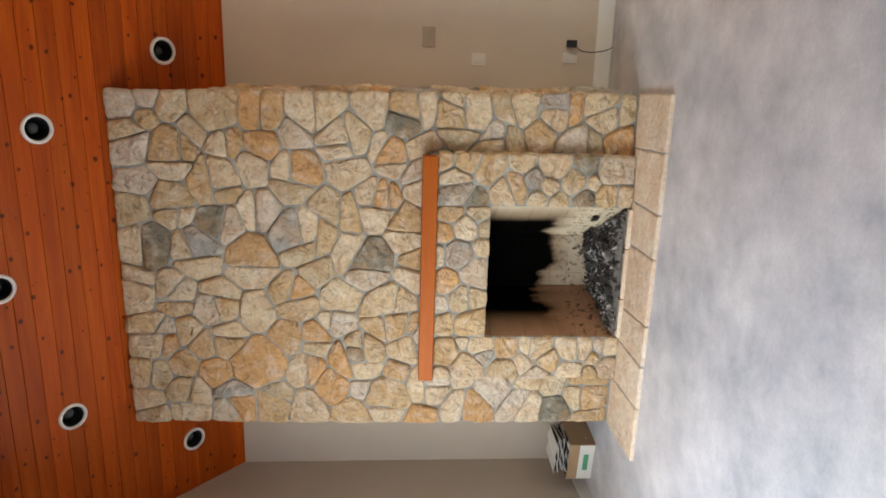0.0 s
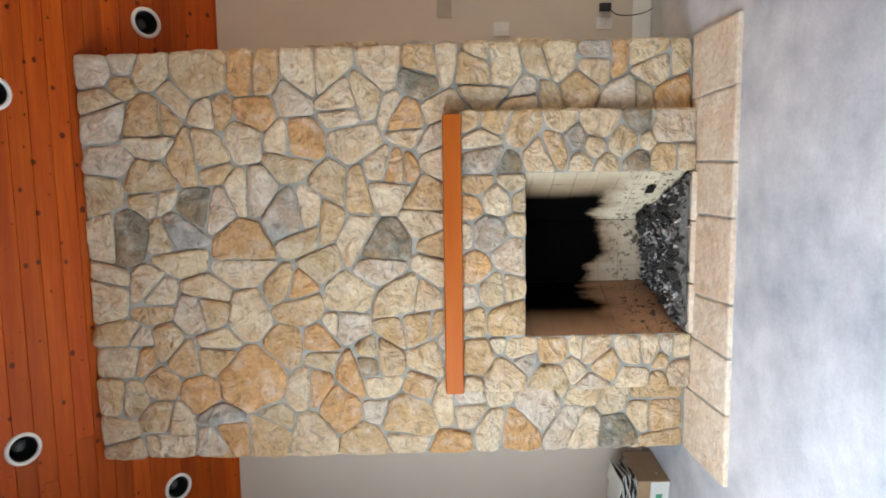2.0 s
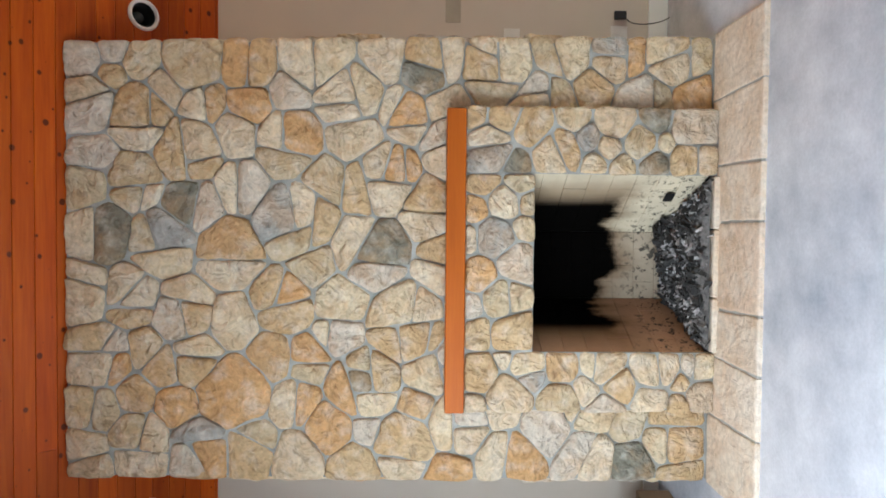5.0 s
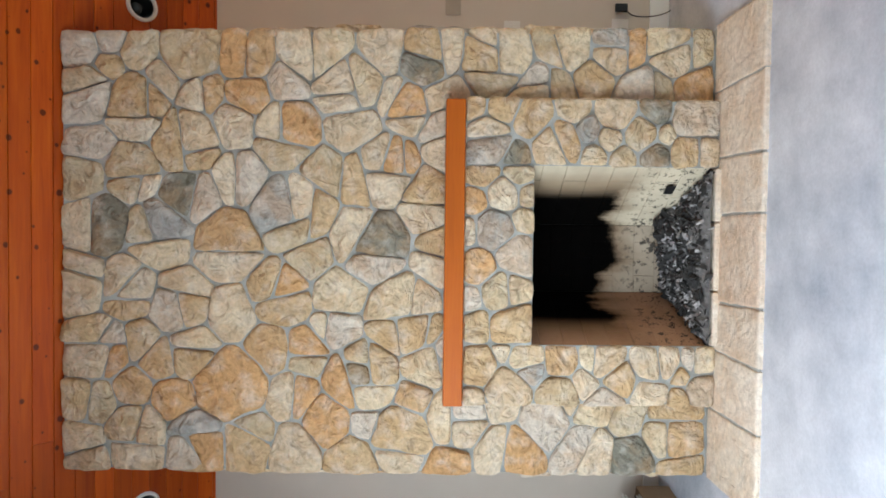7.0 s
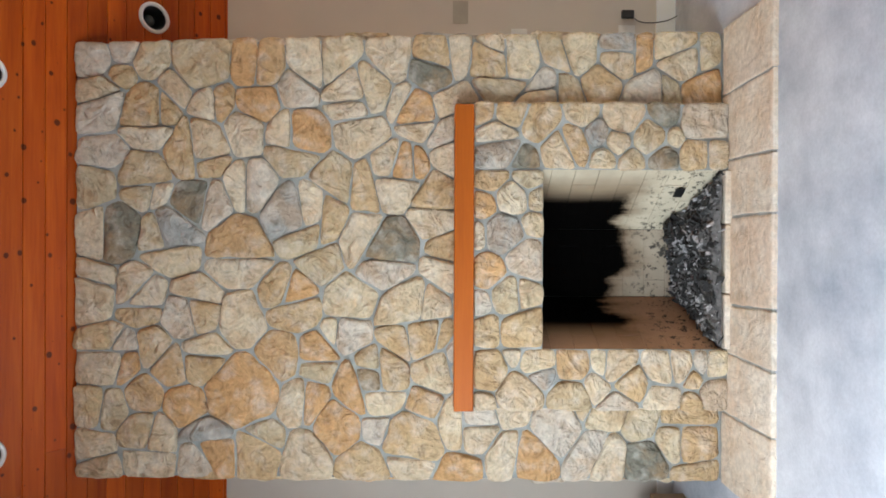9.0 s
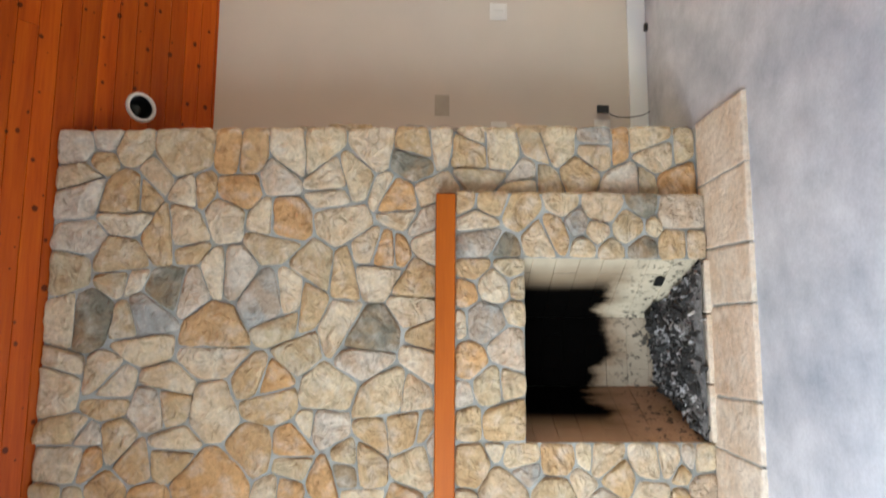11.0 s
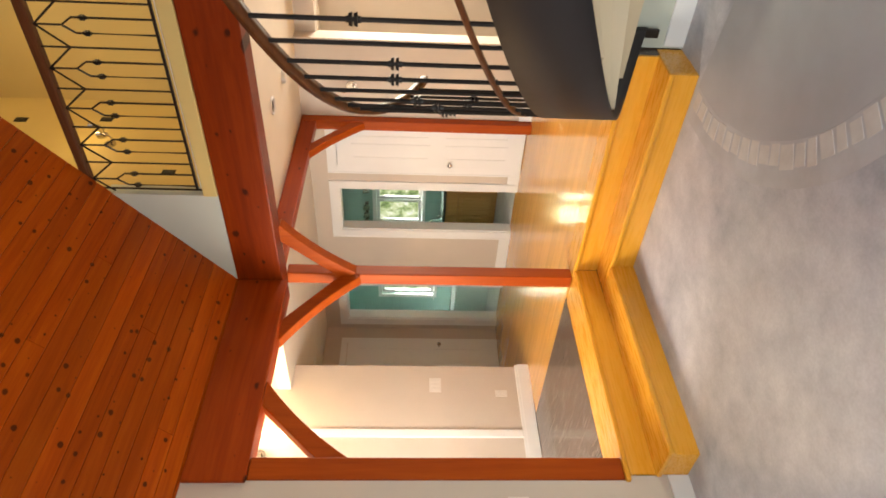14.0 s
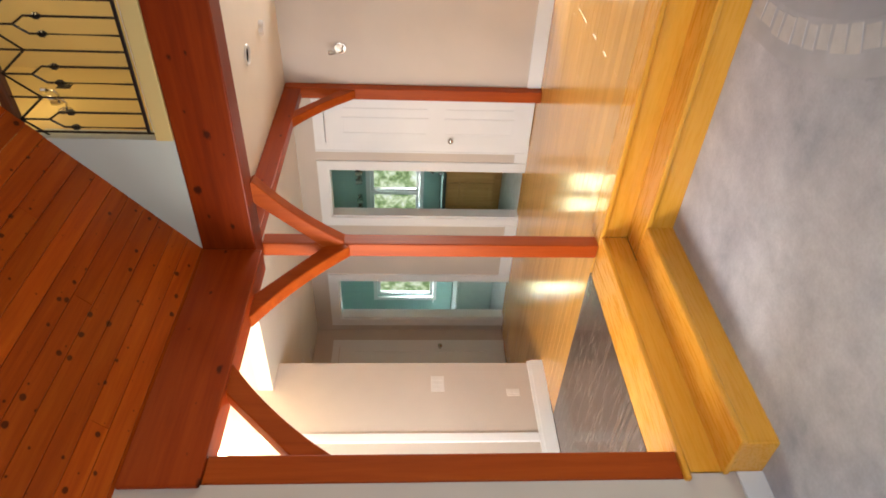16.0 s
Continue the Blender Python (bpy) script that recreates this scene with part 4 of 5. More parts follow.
for target in (ceiling, bpy.data.objects["roof_deck"]):
    mod = target.modifiers.new("holes", "BOOLEAN")
    mod.object, mod.operation, mod.solver = cut_ob, "DIFFERENCE", "EXACT"
    bpy.context.view_layer.update()
    done = bpy.data.meshes.new_from_object(target.evaluated_get(bpy.context.evaluated_depsgraph_get()))
    target.modifiers.clear()
    target.data = done
bpy.data.objects.remove(cut_ob)
hall_cut = bmesh.new()
for x, y in ((6.283, 0.078), (6.511, 3.671), (6.978, 4.02)):
    bmesh.ops.create_cone(hall_cut, cap_ends=True, segments=32, radius1=0.062, radius2=0.062, depth=0.16, matrix=Matrix.Translation((x, y, HALL_Z)))
    recessed_lamp("recessed_lamp", Vector((x, y, HALL_Z - 0.001)), (0, 0, -1), 0.075, "recessed hall ceiling lamp with black baffle", "hall ceiling lamps")
cut_me = bpy.data.meshes.new("cutter")
hall_cut.to_mesh(cut_me), hall_cut.free()
cut_ob = new("cutter", cut_me)
target = bpy.data.objects["ceiling_hall"]
mod = target.modifiers.new("holes", "BOOLEAN")
mod.object, mod.operation, mod.solver = cut_ob, "DIFFERENCE", "EXACT"
bpy.context.view_layer.update()
done = bpy.data.meshes.new_from_object(target.evaluated_get(bpy.context.evaluated_depsgraph_get()))
target.modifiers.clear()
target.data = done
bpy.data.objects.remove(cut_ob)
smoke = thing("smoke_detector", None, "round ivory smoke detector on the hall ceiling", "smoke detector")
bm = rod((6.77, 0.078, HALL_Z), (6.77, 0.078, HALL_Z - 0.035), 0.06, 24, 0.05)
part("body", bm, M_PLASTIC, smoke)


# ---- wall plates, patch, cable ----
def wall_plate(name, c, facing, w, h, keys, label, mat=None, ink=None):
    """A cover plate; facing is the way out of the wall."""
    ob = thing(name, None, label, name.replace("_", " "))
    ob.matrix_world = Matrix.Translation(c) @ Vector(facing).to_track_quat("Y", "Z").to_matrix().to_4x4()
    part("cover", box(-w / 2, w / 2, 0, 0.006, -h / 2, h / 2, 0.003), mat or M_PLASTIC, ob)
    for x, z, a, b in keys:
        part("insert", box(x - a / 2, x + a / 2, 0.006, 0.010, z - b / 2, z + b / 2, 0.0015), ink or M_PLASTIC, ob)
    return ob


SOUTH = (0, -1, 0)
TOGGLE = ((0, 0, 0.034, 0.068),)
TWO = ((-0.024, 0, 0.033, 0.067), (0.024, 0, 0.033, 0.067))
THREE = ((-0.046, 0, 0.033, 0.067), (0, 0, 0.033, 0.067), (0.046, 0, 0.033, 0.067))
SOCKETS = ((0, 0.020, 0.030, 0.026), (0, -0.020, 0.030, 0.026))
wall_plate("switch_plate", (2.512, NY, 0.972), SOUTH, 0.085, 0.10, TOGGLE, "ivory switch plate on the cream wall")
wall_plate("outlet_plate", (2.545, NY, 0.302), SOUTH, 0.072, 0.105, SOCKETS, "ivory outlet plate near the baseboard")
wall_plate("switch_plate", (3.30, NY, 0.972), SOUTH, 0.118, 0.115, TWO, "ivory double switch plate beside the post")
wall_plate("switch_plate", (5.461, 2.64, 1.303), SOUTH, 0.165, 0.115, THREE, "ivory triple switch plate in the foyer")
wall_plate("outlet_plate", (5.369, 2.64, 0.661), SOUTH, 0.075, 0.115, SOCKETS, "ivory outlet plate in the foyer")
patch = thing("wall_patch", None, "brownish unpainted patch on the cream wall", "patch")
part("filler", box(2.585, 2.725, NY - 0.0025, NY, 1.29, 1.385, 0.001), M_PATCH, patch)
adapter = thing("power_adapter", None, "black power adapter with a thin dark cable", "adapter")
part("body", box(2.618, 2.668, NY - 0.032, NY - 0.006, 0.262, 0.338, 0.006), M_BLACK, adapter)
cable = [Vector((2.62 - 0.055 * math.sin(s * 2.6) + 0.04 * s, NY - 0.02 - 0.02 * s, 0.26 - 0.235 * s + 0.03 * math.sin(s * 5))) for s in (k / 24 for k in range(25))]
part("cable", tube(cable, 0.0035, 6), M_BLACK, adapter)
floor_box = thing("floor_outlet", None, "small dark floor outlet box by the baseboard", "outlet")
part("body", box(3.17, 3.22, NY - 0.06, NY - 0.03, 0.0, 0.02, 0.004), M_BLACK, floor_box)

# ---- cardboard box with kindling ----
carton = thing("cardboard_box", (-0.46, 0.40, 0), "open brown cardboard box with a white label", "box")
carton.rotation_euler.z = radians(-8)
for name, b in (("side", (-0.165, 0.165, -0.17, -0.164, 0.0, 0.20)), ("side", (-0.165, 0.165, 0.164, 0.17, 0.0, 0.20)), ("side", (-0.165, -0.159, -0.164, 0.164, 0.0, 0.20)), ("side", (0.159, 0.165, -0.164, 0.164, 0.0, 0.20)), ("bottom", (-0.159, 0.159, -0.164, 0.164, 0.0, 0.006))):
    part(name, box(*b, 0.002, 1), M_CARD, carton)
part("label", box(-0.160, 0.160, -0.1725, -0.1705, 0.004, 0.120), M_PAPER, carton, "white label on the front")
part("print", box(-0.075, 0.075, -0.1745, -0.1725, 0.045, 0.085, 0.0008), M_PRINTGREEN, carton, "green printed bar on the label")
kind = random.Random(8)
kindling = thing("newspaper_stack", (-0.46, 0.40, 0.006), "crumpled stack of old newspapers in the box", "newspapers")
for k in range(26):
    z = 0.02 + k * 0.0105
    w = kind.uniform(0.24, 0.29)
    bm = bmesh.new()
    n = 10
    vv = [[bm.verts.new((-w / 2 + w * i / n, -0.13 + 0.26 * j / 4 + kind.uniform(-0.006, 0.006), z + 0.006 * math.sin(i * 1.3 + k) + kind.uniform(-0.003, 0.003))) for j in range(5)] for i in range(n + 1)]
    for i in range(n):
        for j in range(4):
            bm.faces.new((vv[i][j], vv[i + 1][j], vv[i + 1][j + 1], vv[i][j + 1]))
    ret = bmesh.ops.extrude_face_region(bm, geom=bm.faces[:])
    for v in ret["geom"]:
        if isinstance(v, bmesh.types.BMVert):
            v.co.z += 0.005
    bmesh.ops.recalc_face_normals(bm, faces=bm.faces[:])
    sheet = part("newspaper", bm, M_PAPER if k % 2 else M_CHAR, kindling)
    sheet.rotation_euler.z = kind.uniform(-0.15, 0.15)

# ---- painted ring on the concrete ----
RC = (4.75, -2.2)


def ring_sheet(r0, r1, z, mat, name, label, a0=1.45, a1=4.3, n=90):
    bm = bmesh.new()
    rows = []
    for i in range(n + 1):
        a = a0 + (a1 - a0) * i / n
        w = 0.010 * noise.noise(Vector((math.cos(a) * 5, math.sin(a) * 5, r1)))
        rows.append([bm.verts.new((RC[0] + (r + (w if r > 0.01 else 0)) * math.cos(a), RC[1] + (r + (w if r > 0.01 else 0)) * math.sin(a), z + h)) for r, h in ((r0, -0.001), (r0, 0.0), (r1, 0.0), (r1, -0.001))])
    for p, q in zip(rows, rows[1:]):
        for k in range(3):
            bm.faces.new((p[k], q[k], q[k + 1], p[k + 1]))
    bmesh.ops.recalc_face_normals(bm, faces=bm.faces[:])
    ob = link_mesh(name, bm, mat)
    return tagged(ob, label, "painted ring", "", "structure")


ring_sheet(0.02, 1.29, 0.0035, M_RINGIN, "floor_medallion", "pale blue-grey painted disc on the concrete floor")
ring_sheet(1.29, 1.49, 0.004, M_RINGDARK, "floor_medallion_band", "blue-grey painted band round the disc")
medallion = thing("cobble_ring", None, "ring of painted pale cobbles on the concrete floor", "painted ring", kind="structure")
rr = random.Random(4)
a = 1.47
while a < 4.25:
    da = rr.uniform(0.052, 0.078)
    r0, r1 = 1.305 + rr.uniform(-0.008, 0.008), 1.405 + rr.uniform(-0.012, 0.012)
    bm = bmesh.new()
    lo, hi = [], []
    for r, t in ((r0, a + 0.008), (r1, a + 0.006), (r1, a + da - 0.006), (r0, a + da - 0.008)):
        t += rr.uniform(-0.004, 0.004)
        p = (RC[0] + r * math.cos(t), RC[1] + r * math.sin(t))
        lo.append(bm.verts.new((*p, 0.004))), hi.append(bm.verts.new((*p, 0.006)))
    bm.faces.new(hi)
    for k in range(4):
        bm.faces.new((lo[k], lo[(k + 1) % 4], hi[(k + 1) % 4], hi[k]))
    bmesh.ops.recalc_face_normals(bm, faces=bm.faces[:])
    part("cobble", bm, M_COBBLE, medallion)
    a += da


# ---- spiral stair ----
STAIR_R = 1.21
RISE = 0.0083 * 180 / math.pi    # metres for each radian


def helix(r, a, z0):
    """A point on the spiral; angles run anticlockwise from east."""
    return Vector((RC[0] + r * math.cos(a), RC[1] + r * math.sin(a), 0.88 + RISE * (a - radians(122)) + z0))


stair = thing("spiral_stair", None, "spiral stair with dark steel stringer, cream treads and iron rail", "stair")
A0, A1 = radians(66), radians(70 + 318)
steps = [A0 + (A1 - A0) * k / 120 for k in range(121)]


def stringer_band():
    bm = bmesh.new()
    rows = []
    for a in steps:
        rows.append([bm.verts.new(helix(STAIR_R + dr, a, dz)) for dr, dz in ((-0.012, -0.165), (0.012, -0.165), (0.012, 0.150), (-0.012, 0.150))])
    for p, q in zip(rows, rows[1:]):
        for k in range(4):
            bm.faces.new((p[k], q[k], q[(k + 1) % 4], p[(k + 1) % 4]))
    bm.faces.new(rows[0]), bm.faces.new(rows[-1][::-1])
    bmesh.ops.recalc_face_normals(bm, faces=bm.faces[:])
    return bm


part("stringer", stringer_band(), M_STRINGER, stair, "dark curved steel stringer", True)
part("foot_plate", box(5.215, 5.24, -1.10, -1.05, 0.182, 0.36, 0.004), M_IRON, stair, "black steel foot plate with bolts")
rail_steps = [a for a in steps if a > radians(90)]
rail_pts = [helix(STAIR_R, a, 0.905) for a in rail_steps]
part("handrail", sweep(rail_pts, 0.040, 0.032), M_RAILWOOD, stair, "dark wooden handrail", True)
part("lower_rail", sweep([helix(STAIR_R, a, 0.235) for a in rail_steps], 0.018, 0.020), M_RAILWOOD, stair, "thin dark lower rail", True)
part("column", rod((RC[0], RC[1], 0.0), (RC[0], RC[1], 3.9), 0.06, 20), M_STRINGER, stair, "dark steel centre column")
n_tread = 15
for k in range(n_tread):
    a = A0 + (A1 - A0) * k / n_tread
    b = a + (A1 - A0) / n_tread
    z = PLAT + (UP_Z - PLAT) * (k + 1) / (n_tread + 1)
    bm = bmesh.new()
    arc = [a - 0.03 + (b + 0.03 - a) * s / 5 for s in range(6)]
    outline = [(0.055, a), (0.055, b)] + [(STAIR_R - 0.014, t) for t in reversed(arc)]
    lo = [bm.verts.new((RC[0] + r * math.cos(t), RC[1] + r * math.sin(t), z - 0.045)) for r, t in outline]
    hi = [bm.verts.new((v.co.x, v.co.y, z)) for v in lo]
    bm.faces.new(hi), bm.faces.new(lo[::-1])
    for i in range(len(lo)):
        bm.faces.new((lo[i], lo[(i + 1) % len(lo)], hi[(i + 1) % len(hi)], hi[i]))
    bmesh.ops.recalc_face_normals(bm, faces=bm.faces[:])
    part("tread", bm, M_TREAD, stair)
    h = (UP_Z - PLAT) / (n_tread + 1)
    m = Matrix.Translation((RC[0], RC[1], 0)) @ Matrix.Rotation(a, 4, "Z")
    bm = bmesh.new()
    add_box(bm, 0.05, STAIR_R - 0.014, -0.012, 0.012, z - 0.045 - h + 0.045, z - 0.045, m)
    part("riser", bm, M_TREAD, stair)
n_bal = 62
for k in range(n_bal):
    a = radians(91) + (A1 - radians(92)) * k / (n_bal - 1)
    p, q = helix(STAIR_R, a, 0.15 if k % 4 else 0.05), helix(STAIR_R, a, 0.89)
    bal = part("baluster", rod(p, q, 0.0085, 6), M_IRON, stair)
    if k % 3 != 1:
        m = p.lerp(q, 0.58)
        bm = bmesh.new()
        for dz, r in ((-0.018, 0.012), (-0.008, 0.023), (0.008, 0.023), (0.018, 0.012)):
            bmesh.ops.create_cone(bm, cap_ends=True, segments=8, radius1=r, radius2=r * 0.85, depth=0.011, matrix=Matrix.Translation(m + Vector((0, 0, dz))))
        part("knuckle", bm, M_IRON, bal, "cast iron knuckle")

# ---- balcony rail ----
rail = thing("balcony_rail", None, "black wrought iron balcony rail with dark wooden handrail", "railing")
RX, RZ0, RZ1 = 5.00, 2.925, 3.545
Y0, Y1 = -0.045, -4.2
part("handrail", box(RX - 0.028, RX + 0.028, Y1, Y0, RZ1, RZ1 + 0.055, 0.012, 3), M_RAILWOOD, rail, "dark stained wooden handrail")
part("bottom_bar", box(RX - 0.007, RX + 0.007, Y1, Y0, RZ0 - 0.01, RZ0 + 0.006, 0.002), M_IRON, rail)
part("end_bar", rod((RX, Y0 - 0.004, RZ0 - 0.03), (RX, Y0 - 0.004, RZ1), 0.007, 6), M_IRON, rail)
P = 0.245
y = Y0 - 0.075
while y > Y1 + 0.2:
    zn = RZ1 - 0.004
    for s in (-1, 1):
        bar = part("bar", tube([Vector((RX, y + s * 0.042, RZ0)), Vector((RX, y + s * 0.042, zn - 0.20)), Vector((RX, y + s * 0.004, zn - 0.145))], 0.0058), M_IRON, rail)
        bm = bmesh.new()
        zc = zn - 0.255
        for dz, r in ((-0.018, 0.010), (-0.008, 0.017), (0.004, 0.017), (0.014, 0.010)):
            bmesh.ops.create_cone(bm, cap_ends=True, segments=8, radius1=r, radius2=r * 0.85, depth=0.009, matrix=Matrix.Translation((RX, y + s * 0.042, zc + dz)))
        part("knuckle", bm, M_IRON, bar, "cast iron knuckle")
        part("brace", rod((RX, y, zn), (RX, y + s * P / 2, zn - 0.145), 0.0058, 6), M_IRON, rail)
    part("stem", rod((RX, y, zn - 0.148), (RX, y, zn), 0.0058, 6), M_IRON, rail)
    part("bar", rod((RX, y - P / 2, RZ0), (RX, y - P / 2, RZ1), 0.0058, 6), M_IRON, rail)
    y -= P
structure("rail_post_wall", boxes((4.97, 5.06, -4.4, -4.2, UP_Z, 3.6)), M_UPPER, "cream wall at the balcony end", "wall")


# ---- doors and casings ----
def casing(name, x, ya, yb, z0, z1, w=0.088, out=0.018):
    bm = boxes((x - out, x, ya - w, ya, z0, z1 + w), (x - out, x, yb, yb + w, z0, z1 + w), (x - out, x, ya, yb, z1, z1 + w),
               (x - out - 0.006, x - out + 0.002, ya - w, ya - w + 0.016, z0, z1 + w), (x - out - 0.006, x - out + 0.002, yb + w - 0.016, yb + w, z0, z1 + w),
               (x, x + 0.14, ya - 0.001, ya + 0.016, z0, z1), (x, x + 0.14, yb - 0.016, yb + 0.001, z0, z1), (x, x + 0.14, ya, yb, z1 - 0.016, z1 + 0.001))
    return structure(name, bm, M_WHITE, "white painted door casing", "trim")


casing("trim_bath_door", HE, D1[0], D1[1], PLAT, DOOR_H, 0.105)
casing("trim_tub_door", HE, D2[0], D2[1], PLAT, DOOR_H, 0.105)
casing("trim_white_door", HE, 0.85, 1.52, PLAT, DOOR_H, 0.105)


def panel_door(name, m, w, h, label, knob_side):
    """A moulded panel door in its own frame: x across, y out, z up."""
    ob = thing(name, None, label, "door", kind="structure")
    ob.matrix_world = m
    part("leaf", box(0, w, 0, 0.035, 0.008, h, 0.003), M_WHITE, ob)
    for z0, z1 in ((0.18, 0.86), (1.02, h - 0.16)):
        for x0, x1 in ((0.10, w / 2 - 0.04), (w / 2 + 0.04, w - 0.10)):
            bm = boxes((x0, x1, 0.035, 0.041, z0, z0 + 0.018), (x0, x1, 0.035, 0.041, z1 - 0.018, z1), (x0, x0 + 0.018, 0.035, 0.041, z0 + 0.018, z1 - 0.018), (x1 - 0.018, x1, 0.035, 0.041, z0 + 0.018, z1 - 0.018))
            part("panel_moulding", bm, M_WHITE, ob)
    kx = 0.065 if knob_side == "low" else w - 0.065
    knob = part("knob", rod((kx, 0.035, 0.80), (kx, 0.075, 0.80), 0.012, 12), M_CHROME, ob, "brushed metal door knob")
    bm = bmesh.new()
    bmesh.ops.create_uvsphere(bm, u_segments=16, v_segments=10, radius=0.028, matrix=Matrix.Translation((kx, 0.085, 0.80)) @ Matrix.Diagonal((1, 0.75, 1, 1)))
    part("knob_ball", bm, M_CHROME, knob, smooth=True)
    return ob


panel_door("door_1", Matrix.Translation((HE - 0.004, 0.86, PLAT)) @ Matrix.Rotation(radians(90), 4, "Z"), 0.65, 2.02, "closed white panel door with a round knob", "high")
panel_door("door_2", Matrix.Translation((7.29, 4.25, PLAT)) @ Matrix.Rotation(radians(180), 4, "Z"), 0.80, 2.02, "closed white panel door at the corridor end", "low")
bm = boxes((7.29, 7.375, 4.232, 4.25, PLAT, DOOR_H + 0.08), (6.405, 6.49, 4.232, 4.25, PLAT, DOOR_H + 0.08), (6.49, 7.29, 4.232, 4.25, DOOR_H, DOOR_H + 0.08))
structure("trim_corridor_door", bm, M_WHITE, "white painted door casing", "trim")

# ---- green bathroom beyond the doorways ----
BE = 9.35
W1, W2 = (2.965, 3.845, 1.41, 2.085), (4.62, 5.42, 1.16, 2.03)
bm = bmesh.new()
y_edges = [1.2, W1[0], W1[1], W2[0], W2[1], 6.3]
for (ya, yb), hole in zip(zip(y_edges, y_edges[1:]), (None, W1, None, W2, None)):
    if hole:
        add_box(bm, BE, BE + 0.14, ya, yb, PLAT, hole[2])
        add_box(bm, BE, BE + 0.14, ya, yb, hole[3], HALL_Z)
    else:
        add_box(bm, BE, BE + 0.14, ya, yb, PLAT, HALL_Z)
structure("wall_bath_east", bm, M_GREEN, "sage green bathroom wall with windows", "wall")
structure("wall_bath_south", boxes((HE + 0.14, BE, 1.2, 1.3, PLAT, HALL_Z)), M_GREEN, "sage green bathroom wall", "wall")
structure("wall_bath_north", boxes((HE + 0.14, BE, 6.2, 6.3, PLAT, HALL_Z)), M_GREEN, "sage green bathroom wall", "wall")
structure("wall_bath_west", boxes((HE + 0.142, HE + 0.15, 1.3, D1[0] - 0.02, PLAT, HALL_Z), (HE + 0.142, HE + 0.15, D1[1] + 0.02, D2[0] - 0.02, PLAT, HALL_Z), (HE + 0.142, HE + 0.15, D2[1] + 0.02, 6.2, PLAT, HALL_Z)), M_GREEN, "sage green bathroom wall", "wall")
structure("ceiling_bath", boxes((HE + 0.14, BE + 0.14, 1.2, 6.3, HALL_Z, HALL_Z + 0.1)), M_CEIL, "white bathroom ceiling", "ceiling")
structure("floor_bath", boxes((HE + 0.10, BE, 1.3, 6.2, PLAT - 0.02, PLAT + 0.002)), M_VINYL, "grey bathroom floor", "floor")


def window(name, w, sashes, label):
    ya, yb, za, zb = w
    ob = thing(name, None, label, "window", kind="structure")
    t = 0.06
    part("window_frame", boxes((BE - 0.02, BE, ya - t, ya, za - t, zb + t), (BE - 0.02, BE, yb, yb + t, za - t, zb + t), (BE - 0.02, BE, ya, yb, zb, zb + t), (BE - 0.02, BE, ya, yb, za - t, za)), M_WHITE, ob)
    part("window_sill", box(BE - 0.06, BE + 0.05, ya - t - 0.02, yb + t + 0.02, za - 0.02, za, 0.004), M_WHITE, ob)
    step = (yb - ya) / sashes
    for i in range(sashes):
        a, b = ya + i * step + 0.004, ya + (i + 1) * step - 0.004
        f = 0.045
        sash = part("sash", boxes((BE + 0.04, BE + 0.08, a, a + f, za, zb), (BE + 0.04, BE + 0.08, b - f, b, za, zb), (BE + 0.04, BE + 0.08, a + f, b - f, za, za + f), (BE + 0.04, BE + 0.08, a + f, b - f, zb - f, zb)), M_WHITE, ob)
        pane = part("pane", box(BE + 0.057, BE + 0.062, a + f, b - f, za + f, zb - f), M_GLASS, sash)
        pane.visible_shadow = False
    return ob


window("window_1", W1, 2, "white two-sash bathroom window with leaves outside")
window("window_2", W2, 1, "white bathroom window above the tub")
tagged(link_mesh("backdrop", box(30.0, 30.1, -14, 36, -3, 22), M_GARDEN), "sunlit leaves beyond the bathroom windows", "backdrop", "", "structure")

vanity = thing("vanity", (8.78, 3.2, PLAT), "oak bathroom vanity with panel doors", "vanity")
part("carcass", box(0.02, 0.56, -0.75, 0.75, 0.09, 0.72, 0.003), M_OAK, vanity)
part("plinth", box(0.08, 0.56, -0.74, 0.74, 0.0, 0.09), M_OAK, vanity)
for k in range(4):
    a = -0.74 + k * 0.372
    door = part("cabinet_door", box(0.0, 0.02, a, a + 0.36, 0.11, 0.55, 0.004), M_OAK, vanity)
    part("door_panel", box(-0.006, 0.001, a + 0.06, a + 0.30, 0.17, 0.49, 0.006), M_OAK, door)
    part("drawer_front", box(0.0, 0.02, a, a + 0.36, 0.565, 0.705, 0.004), M_OAK, vanity)
counter = tagged(link_mesh("worktop", box(8.75, BE, 2.42, 3.98, PLAT + 0.72, PLAT + 0.76, 0.006), M_COUNTER), "dark green bathroom worktop on the vanity", "worktop")
for yy in (2.82, 3.56):
    tap = thing("tap", (9.10, yy, PLAT + 0.76), "curved brushed metal basin tap", "tap", "basin taps")
    part("spout", tube([Vector((0, 0, 0)), Vector((0, 0, 0.12)), Vector((-0.03, 0, 0.155)), Vector((-0.09, 0, 0.15)), Vector((-0.11, 0, 0.12))], 0.012, 10), M_CHROME, tap, smooth=True)
    for s in (-0.08, 0.08):
        part("handle", rod((0, s, 0), (0, s, 0.05), 0.016, 10, 0.010), M_CHROME, tap)
